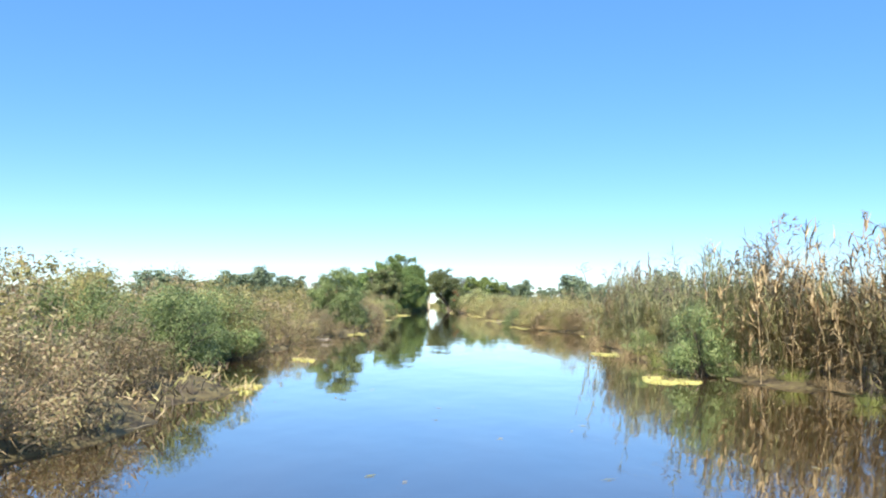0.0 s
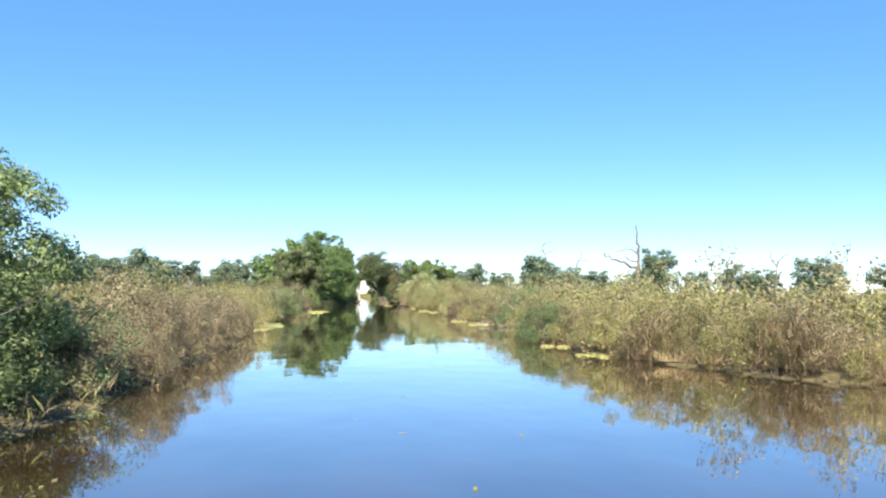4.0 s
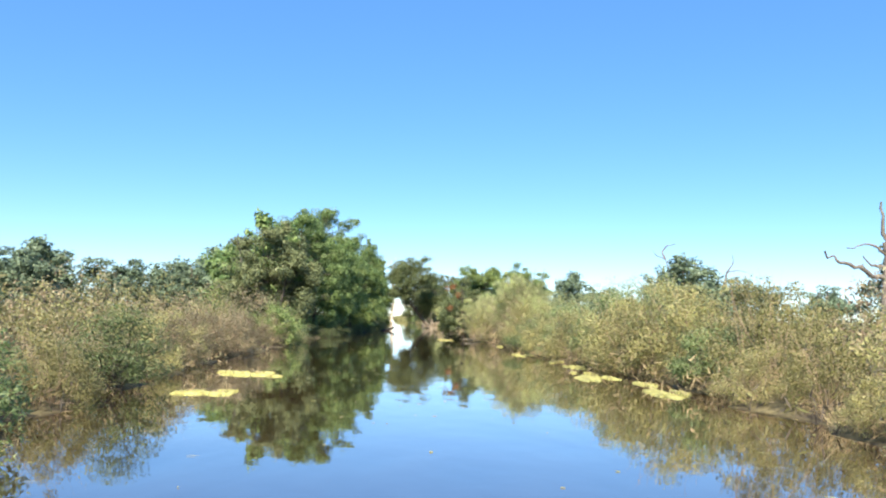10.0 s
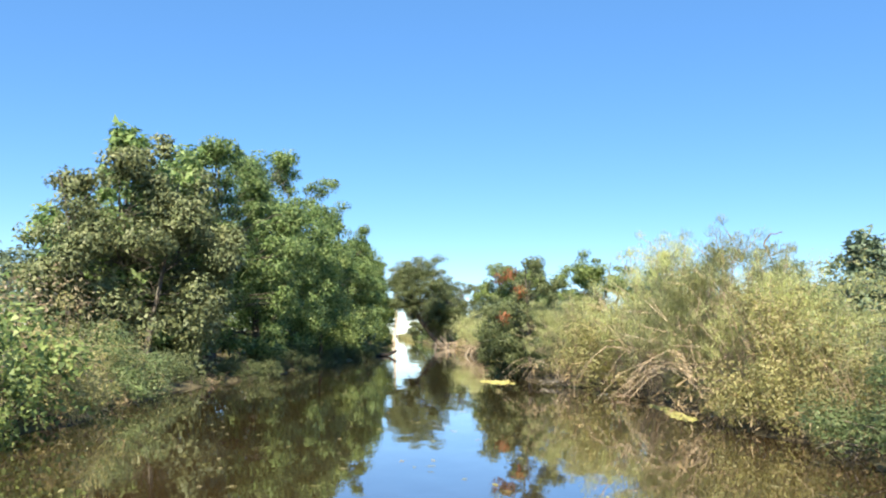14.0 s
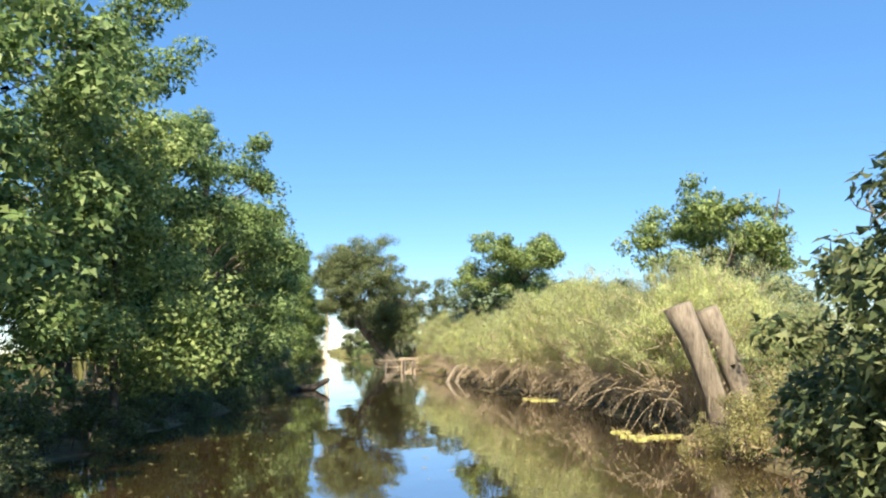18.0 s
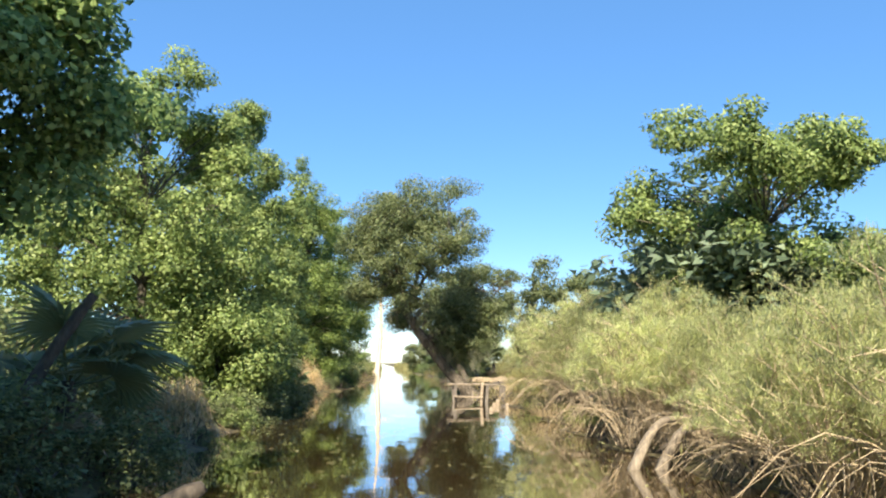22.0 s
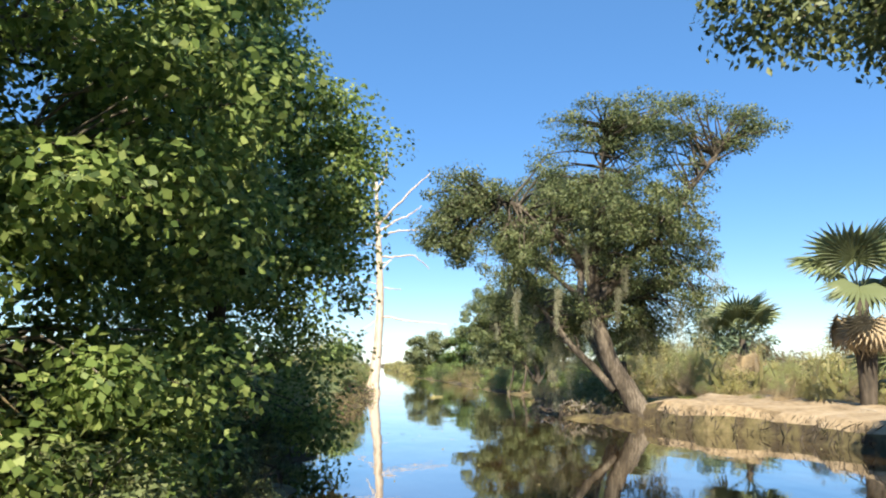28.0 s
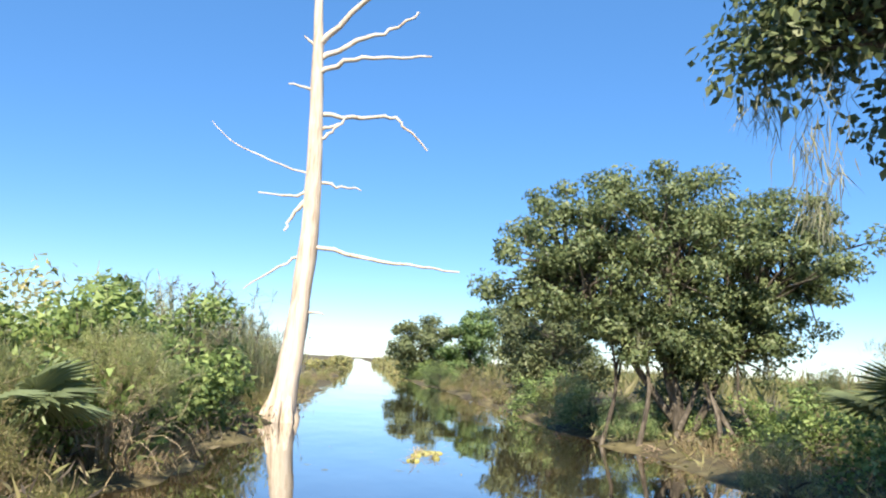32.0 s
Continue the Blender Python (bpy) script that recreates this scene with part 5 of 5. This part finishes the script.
cypress = snag("dead_cypress", "tall bleached dead cypress with bare branch stubs at the water", -3.7, 211.4,
     [(0, 0, -0.3), (0.08, 0, 0.5), (0.24, 0, 2.0), (0.36, 0, 3.8), (0.32, 0, 5.6), (0.24, 0, 7.4), (0.16, 0, 8.8), (0.14, 0, 10.2)], 0.29,
     [([(0.16, 0, 9.5), (-0.7, 0.2, 10.3), (-1.5, 0.3, 11.0)], 0.045), ([(0.14, 0, 10.1), (0.0, 0.1, 10.6), (-0.35, 0.2, 11.0)], 0.035), ([(0.16, 0, 9.6), (0.5, 0.1, 10.2), (0.62, 0.1, 10.9), (0.58, 0.1, 11.6)], 0.045),
      ([(0.2, 0, 7.8), (1.1, -0.2, 8.8), (2.0, -0.4, 9.7), (2.75, -0.5, 10.3)], 0.06), ([(0.22, 0, 7.5), (1.0, 0.2, 8.1), (1.7, 0.3, 8.4), (2.35, 0.3, 8.9)], 0.055), ([(0.24, 0, 7.2), (1.0, -0.2, 7.55), (1.8, -0.3, 7.6), (2.6, -0.4, 7.6)], 0.05),
      ([(0.28, 0, 6.3), (1.0, 0.2, 6.4), (1.9, 0.3, 6.5), (2.2, 0.3, 6.3), (2.7, 0.4, 5.8)], 0.045), ([(0.3, 0, 6.0), (0.7, 0, 6.1), (0.95, 0, 6.3)], 0.04), ([(0.3, 0, 5.6), (0.55, 0, 5.9), (0.85, 0, 6.2)], 0.045),
      ([(0.3, 0, 6.8), (-0.1, 0, 6.95), (-0.35, 0, 6.95)], 0.03), ([(0.26, 0, 7.8), (0.0, 0, 7.95), (-0.1, 0, 8.05)], 0.03), ([(0.34, 0, 4.9), (0.8, 0.1, 4.85), (1.35, 0.1, 4.8)], 0.035),
      ([(0.34, 0, 4.7), (-0.1, 0, 4.55), (-0.8, 0.1, 4.6)], 0.035), ([(0.34, 0, 4.6), (0.0, 0, 4.2), (-0.2, 0, 3.8)], 0.05), ([(0.36, 0, 3.55), (1.3, -0.1, 3.35), (2.4, -0.2, 3.25), (3.45, -0.2, 3.2)], 0.045),
      ([(0.32, 0, 3.4), (-0.2, 0, 3.1), (-0.9, 0, 2.6)], 0.03), ([(0.34, 0, 5.0), (-0.6, 0.1, 5.3), (-1.5, 0.2, 5.7), (-1.9, 0.2, 6.1)], 0.02), ([(0.3, 0, 2.2), (0.55, 0, 2.2), (0.75, 0, 2.15)], 0.03)], BLEACHED, 175, 0.0, 2.0, "dead tree")
for a in (0.3, 1.5, 2.7, 3.7, 4.6, 5.5):
    d = np.array([math.cos(a), math.sin(a), 0])
    part("root_flare", mesh_of("root_flare", *tube([d * 0.12 + [0.1, 0, 0.95], d * 0.2 + [0.05, 0, 0.45], d * 0.32 + [0, 0, 0.05], d * 0.4 + [0, 0, -0.3]], [0.04, 0.09, 0.12, 0.1], 6), BLEACHED, True), cypress)
rng = np.random.default_rng(176)
for i in range(11):
    x, y, h = -4.4 - 1.5 * rng.random(), 204.8 + 4.6 * rng.random(), rng.uniform(0.15, 0.42)
    ob = new("cypress_knee", mesh_of("cypress_knee", *tube([(0, 0, -0.3), (0, 0, 0), (0.02, 0, h * 0.6), (0.02, 0, h), (0.02, 0, h + 0.02)], [0.12, 0.1, 0.06, 0.03, 0.002], 7, 0.1, rng), DARK_WOOD, True))
    ob.location = (x, y, 0.0)
    tagged(ob, "dark cypress knee standing in shallow water", "cypress knee", "cypress knees by the dead cypress")

# two broken trunks in the shrubs
for dx, h, w, s in ((0, 1.82, 0.16, 181), (0.4, 1.76, 0.15, 182)):
    rng = np.random.default_rng(s)
    ob = new("broken_trunk", mesh_of("broken_trunk", *tube([(0.6, 0.1, -0.1), (0.45, 0, 0.6), (0.17, 0, 1.4), (0.0, 0, h), (0.0, 0, h + 0.01)], [w * 1.25, w, w, w * 1.05, 0.01], 9, 0.14, rng), STUMP, True))
    ob.location = (3.05 + dx, 128.9, 0.05)
    tagged(ob, "grey broken-off trunk leaning among the shrubs", "stump", "broken trunks")
for x, y, h in ((3.3, 127.7, 0.9), (4.1, 127.5, 1.2), (3.0, 128.2, 0.7), (3.8, 128.3, 1.0)):
    plant("olive", x, y, h, 1.2, random.Random(y), "bushes along the right bank")
# the black log that points out of the water
rng = np.random.default_rng(183)
ob = new("sunken_log", mesh_of("sunken_log", *tube([(-3.2, -0.4, 0.1), (-1.6, -0.2, 0.08), (-0.5, 0, 0.1), (-0.1, 0.05, 0.3), (0.0, 0.05, 0.36), (0.01, 0.05, 0.37)], [0.13, 0.12, 0.11, 0.09, 0.05, 0.005], 8, 0.1, rng), DARK_WOOD, True))
ob.location = (-2.0, 146.2, 0)
tagged(ob, "black log rising from the water at the bank", "log")
# fallen limbs of the shrubs, bleached, leaning out of the water into the bushes
for x, y, s, k in ((2.6, 150.6, 184, 1.0), (3.2, 144.4, 185, 0.8)):
    rng = np.random.default_rng(s)
    ob = tagged(new("fallen_limb"), "pale fallen trunks leaning out of the water into the bushes", "log")
    ob.matrix_world = Matrix.LocRotScale((x, y, 0), None, (k,) * 3)
    for j in range(2):
        p = limb_path([(-0.12 + 0.36 * j, -0.1, -0.25), (0.1 + 0.36 * j, 0.05, 0.2), (0.4 + 0.42 * j, 0.2, 0.62), (0.9 + 0.45 * j, 0.5, 0.66), (1.4 + 0.45 * j, 0.8, 0.6)])
        part("limb", mesh_of("limb", *tube(p, np.linspace(0.085, 0.03, len(p)), 8, 0.1, rng), STUMP, True), ob)

# ---- palmettos ----
for x, y, s, k in ((-4.75, 150.2, 1.25, 201), (-5.4, 151.8, 1.1, 216), (-6.6, 171.6, 1.3, 202), (-6.25, 175.2, 0.95, 203), (-5.85, 176.6, 0.8, 204), (-4.95, 197.3, 0.85, 205), (-4.9, 202.3, 0.9, 206), (-6.6, 207.2, 1.3, 207),
                   (6.5, 188.8, 1.35, 208), (7.9, 197.6, 1.35, 209), (5.9, 203.6, 1.5, 211), (6.8, 177.6, 1.4, 212), (-6.9, 190.6, 1.3, 213), (8.4, 190.5, 1.3, 214), (5.0, 204.5, 1.2, 215)):
    palmetto(x, y, s, k, trunk=1.5 if k == 208 else 1.2 if k in (203, 209) else 0.7 if k in (201, 208, 209, 211) else 0.25, dry=12 if k in (208, 209) else 6 if k in (201, 211) else 3)

vine_drape(-5.1, 177.8, 1.0, 231)
vine_drape(-5.4, 178.5, 1.5, 232)
vine_drape(-4.4, 153.8, 1.0, 233)
rng = np.random.default_rng(234)
p = limb_path([(-4.9, 148.6, 0.0), (-4.75, 148.9, 0.8), (-4.5, 149.2, 1.5), (-4.2, 149.4, 2.1)])
ob = new("leaning_dead_trunk", mesh_of("leaning_dead_trunk", *tube(p, np.linspace(0.1, 0.06, len(p)), 8, 0.08, rng), DARK_WOOD, True))
tagged(ob, "dark dead trunk leaning among the palmettos", "dead tree")


# ---- the broken landing ----
def plank(name, size, at, parent, turn=(0, 0, 0), mat=None):
    bm = bmesh.new()
    bmesh.ops.create_cube(bm, size=1)
    bmesh.ops.scale(bm, vec=size, verts=bm.verts)
    bmesh.ops.bevel(bm, geom=bm.edges[:], offset=min(size) * 0.12, segments=1, affect="EDGES")
    me = bpy.data.meshes.new(name)
    bm.to_mesh(me)
    bm.free()
    me.materials.append(mat or PLANK)
    ob = new(name, me)
    ob.parent = parent
    ob.matrix_basis = pose(*at, *turn)
    return ob


landing = tagged(new("boat_landing"), "weathered plank landing with steps at the mud bank", "dock")
landing.location = (1.75, 168.5, 0)
for i in range(6):
    plank("board", (0.27, 1.0, 0.04), (-0.75 + i * 0.31, 0.9, 0.62 + 0.01 * (i % 2)), landing, (0, 0.6 * (i % 3 - 1), 0.8 * (i % 2)))
for x in (-0.62, 0.5, 1.1):
    for y in (0.32, 1.4):
        plank("post", (0.11, 0.11, 1.0), (x, y, 0.1), landing, (0, 3 * (x > 0), 0), SNAG)
plank("shelf", (1.0, 0.34, 0.05), (-0.15, 0.12, 0.2), landing, (0, 1.5, 2))
plank("brace", (0.1, 0.08, 0.75), (0.3, 0.05, 0.34), landing, (0, 4, 0))
plank("brace", (0.08, 0.07, 0.6), (-0.7, 0.1, 0.16), landing, (0, -6, 0), SNAG)
rng = np.random.default_rng(241)
for x, y, h in ((2.45, 166.9, 0.2), (2.2, 165.6, 0.14), (2.5, 164.6, 0.18), (1.95, 163.9, 0.1)):
    ob = new("pile_stub", mesh_of("pile_stub", *tube([(0, 0, -0.5), (0, 0, 0), (0.01, 0, h), (0.01, 0, h + 0.01)], [0.07, 0.07, 0.06, 0.003], 8, 0.1, rng), PLANK, True))
    ob.location = (x, y, 0)
    tagged(ob, "short weathered stub of an old pile in the shallows", "pile", "old piles by the landing")
for x, y, h in ((3.0, 169.6, 0.35), (3.4, 170.2, 0.4), (3.1, 171.0, 0.4), (3.4, 168.6, 0.5), (3.9, 169.4, 0.5)):
    plant("straw", x, y, h, 1.4)
for x, y, h in ((3.6, 170.6, 0.55), (4.4, 169.6, 0.5), (3.4, 175.4, 0.5), (5.6, 187.4, 0.5), (4.4, 206.0, 0.7), (5.2, 204.4, 0.6), (2.4, 122.0, 0.9), (3.6, 113.2, 0.9), (2.9, 117.4, 1.0), (3.9, 135.4, 0.9), (3.9, 138.0, 1.0), (3.4, 141.5, 0.9), (3.7, 147.5, 1.0),
                (4.6, 63.0, 0.8), (5.2, 66.0, 0.8), (-4.0, 27.0, 0.7), (-6.0, 98.0, 0.9), (-6.2, 102.0, 0.9), (-6.4, 117.0, 0.9), (3.0, 208.5, 0.8), (4.9, 61.0, 0.8), (4.2, 105.0, 0.7)):
    plant("brush", x, y, h)

# ---- floating mats ----
for x, y, a, b, k in ((-4.6, 62.0, 0.62, 4.4, 301), (-3.6, 34.6, 0.4, 0.9, 302), (-3.3, 19.0, 0.35, 0.7, 303), (-2.9, 12.3, 0.3, 0.6, 304), (-4.1, 84.6, 0.7, 0.5, 305), (-4.3, 89.4, 0.9, 0.4, 306), (1.5, 119.2, 0.55, 0.3, 307),
                      (4.3, 64.4, 0.4, 1.4, 308), (4.0, 68.6, 0.35, 1.2, 309), (4.2, 87.0, 0.5, 1.6, 310), (3.6, 91.0, 0.5, 1.3, 311), (3.9, 95.4, 0.4, 1.4, 312), (3.5, 101.5, 0.35, 1.2, 313), (3.8, 110.6, 0.35, 1.2, 314),
                      (4.8, 24.0, 0.5, 1.2, 315), (4.4, 48.0, 0.5, 1.6, 316), (7.0, 36.5, 1.2, 0.5, 317), (-4.9, 78.0, 0.4, 1.0, 318), (-4.4, 181.5, 0.8, 0.4, 319), (-4.2, 200.6, 0.7, 0.5, 320), (-4.6, 206.4, 0.8, 1.2, 321), (2.9, 129.9, 0.5, 0.25, 322),
                      (3.3, 138.6, 0.5, 0.3, 323), (-1.0, 206.5, 0.35, 0.25, 324), (4.3, 15.4, 0.5, 0.7, 325), (-3.6, 38.5, 0.3, 0.8, 326)):
    if k == 301:
        scum_mat(k, a, b).location = (x, y, 0.0)
        continue
    mr = random.Random(k)
    for j in range(6):
        s = (0.5, 0.34, 0.26, 0.2, 0.17, 0.12)[j] * mr.uniform(0.8, 1.2)
        scum_mat(k * 10 + j, a * s, b * s).location = (x + mr.uniform(-0.8, 0.8) * a, y + mr.uniform(-1.1, 1.1) * max(b, 0.6), 0.0)

# ---- litter, sedge and twigs along the water's edge ----
rng = np.random.default_rng(390)
for name, mat, n, length, width, label in (("shore_litter", STRAW, 8000, 0.24, 0.012, "pale dead grass and litter along the water's edge"), ("shore_sedge", LEAF_OLIVE, 6000, 0.22, 0.03, "low olive sedge along the water's edge"),
                                           ("shore_growth", LEAF_BROWN, 6000, 0.15, 0.04, "low brown weeds along the water's edge")):
    side = np.where(rng.random(n) < 0.5, -1, 1)
    y = rng.uniform(4, 225, n)
    d = np.abs(rng.normal(0, 0.8, n)) - 0.12
    x = np.array([left_shore(v) - e if s < 0 else right_shore(v) + e for v, s, e in zip(y, side, d)])
    ok = np.array([sandy(a, b) < 0.1 and not (a < 0 and 112 < b < 190) for a, b in zip(x, y)])
    p = np.stack([x, y, np.array([max(0.0, land(a, b)) for a, b in zip(x, y)]) + rng.random(n) * 0.25], 1)[ok]
    ax = rng.normal(size=p.shape) * [0.8, 0.8, 0.4] + [0, 0, 0.7]
    ob = new(name, mesh_of(name, *leaf_quads(rng, p, ax, rng.normal(size=p.shape) + [0, 0, 0.5], length * rng.uniform(0.5, 1.4, len(p)), np.full(len(p), width)), mat))
    tagged(ob, label, "ground plants", kind="stuff")
n = 9000
y = np.concatenate([rng.uniform(174.5, 199.5, 1400), rng.uniform(104, 171, 2800), rng.uniform(5, 104, 1800), rng.uniform(4, 212, 3000)])
x = np.array([right_shore(v) for v in y[:6000]] + [left_shore(v) for v in y[6000:]]) + rng.normal(0.06, 0.1, n) * np.where(np.arange(n) < 6000, 1, -1)
p = np.stack([x, y, rng.uniform(0.12, 0.48, n)], 1)
ax = rng.normal(size=(n, 3)) * 0.5 + [-0.25, 0, -1]
ob = new("bank_roots", mesh_of("bank_roots", *leaf_quads(rng, p, ax, rng.normal(size=(n, 3)), rng.uniform(0.1, 0.35, n), rng.uniform(0.01, 0.03, n)), DARK_WOOD))
tagged(ob, "dark roots and twigs hanging from the undercut bank", "roots", kind="stuff")
n = 2600
y = rng.uniform(6, 212, n)
y[:1500] = rng.uniform(82, 165, 1500)
x = np.array([left_shore(v) + (right_shore(v) - left_shore(v)) * u for v, u in zip(y, rng.beta(0.75, 0.75, n))])
p = np.stack([x, y, np.full(n, 0.006)], 1)
ob = new("floating_debris", mesh_of("floating_debris", *leaf_quads(rng, p, rng.normal(size=(n, 3)) * [1, 1, 0], np.tile([0.0, 0, 1], (n, 1)), rng.uniform(0.04, 0.16, n), rng.uniform(0.02, 0.05, n), 0.02), LEAF_OLIVE))
tagged(ob, "small floating leaves and bits of weed on the water", "floating plants", kind="stuff")

# ---- low growth over the open marsh ----
rng = np.random.default_rng(400)
for name, lo, hi, n, size in (("marsh_growth", 5, 26, 9000, 0.45), ("far_marsh_growth", 26, 110, 6500, 1.1)):
    side = np.where(rng.random(n) < 0.5, -1, 1)
    y = rng.uniform(-10, 300, n)
    base = np.array([left_shore(v) if s < 0 else right_shore(v) for v, s in zip(y, side)])
    x = base + side * rng.uniform(lo, hi, n)
    p = np.stack([x, y, np.full(n, 0.2)], 1)
    q = np.repeat(p, 3, 0) + rng.normal(size=(n * 3, 3)) * [size * 0.8, size * 0.8, 0.02]
    v, f = leaf_quads(rng, q, rng.normal(size=q.shape) * 0.35 + [0, 0, 1], rng.normal(size=q.shape) * [1, 1, 0.2], rng.uniform(1.0, 1.75, len(q)), np.full(len(q), size * 0.28))
    ob = new(name, mesh_of(name, v, f, [LEAF_OLIVE]))
    tagged(ob, "low olive and tan growth over the open marsh", "marsh plants", kind="stuff")
for k, srcs in KINDS.items():
    for s in srcs:
        if s.name not in USED:
            for o in [*s.children_recursive, s]:
                bpy.data.objects.remove(o)
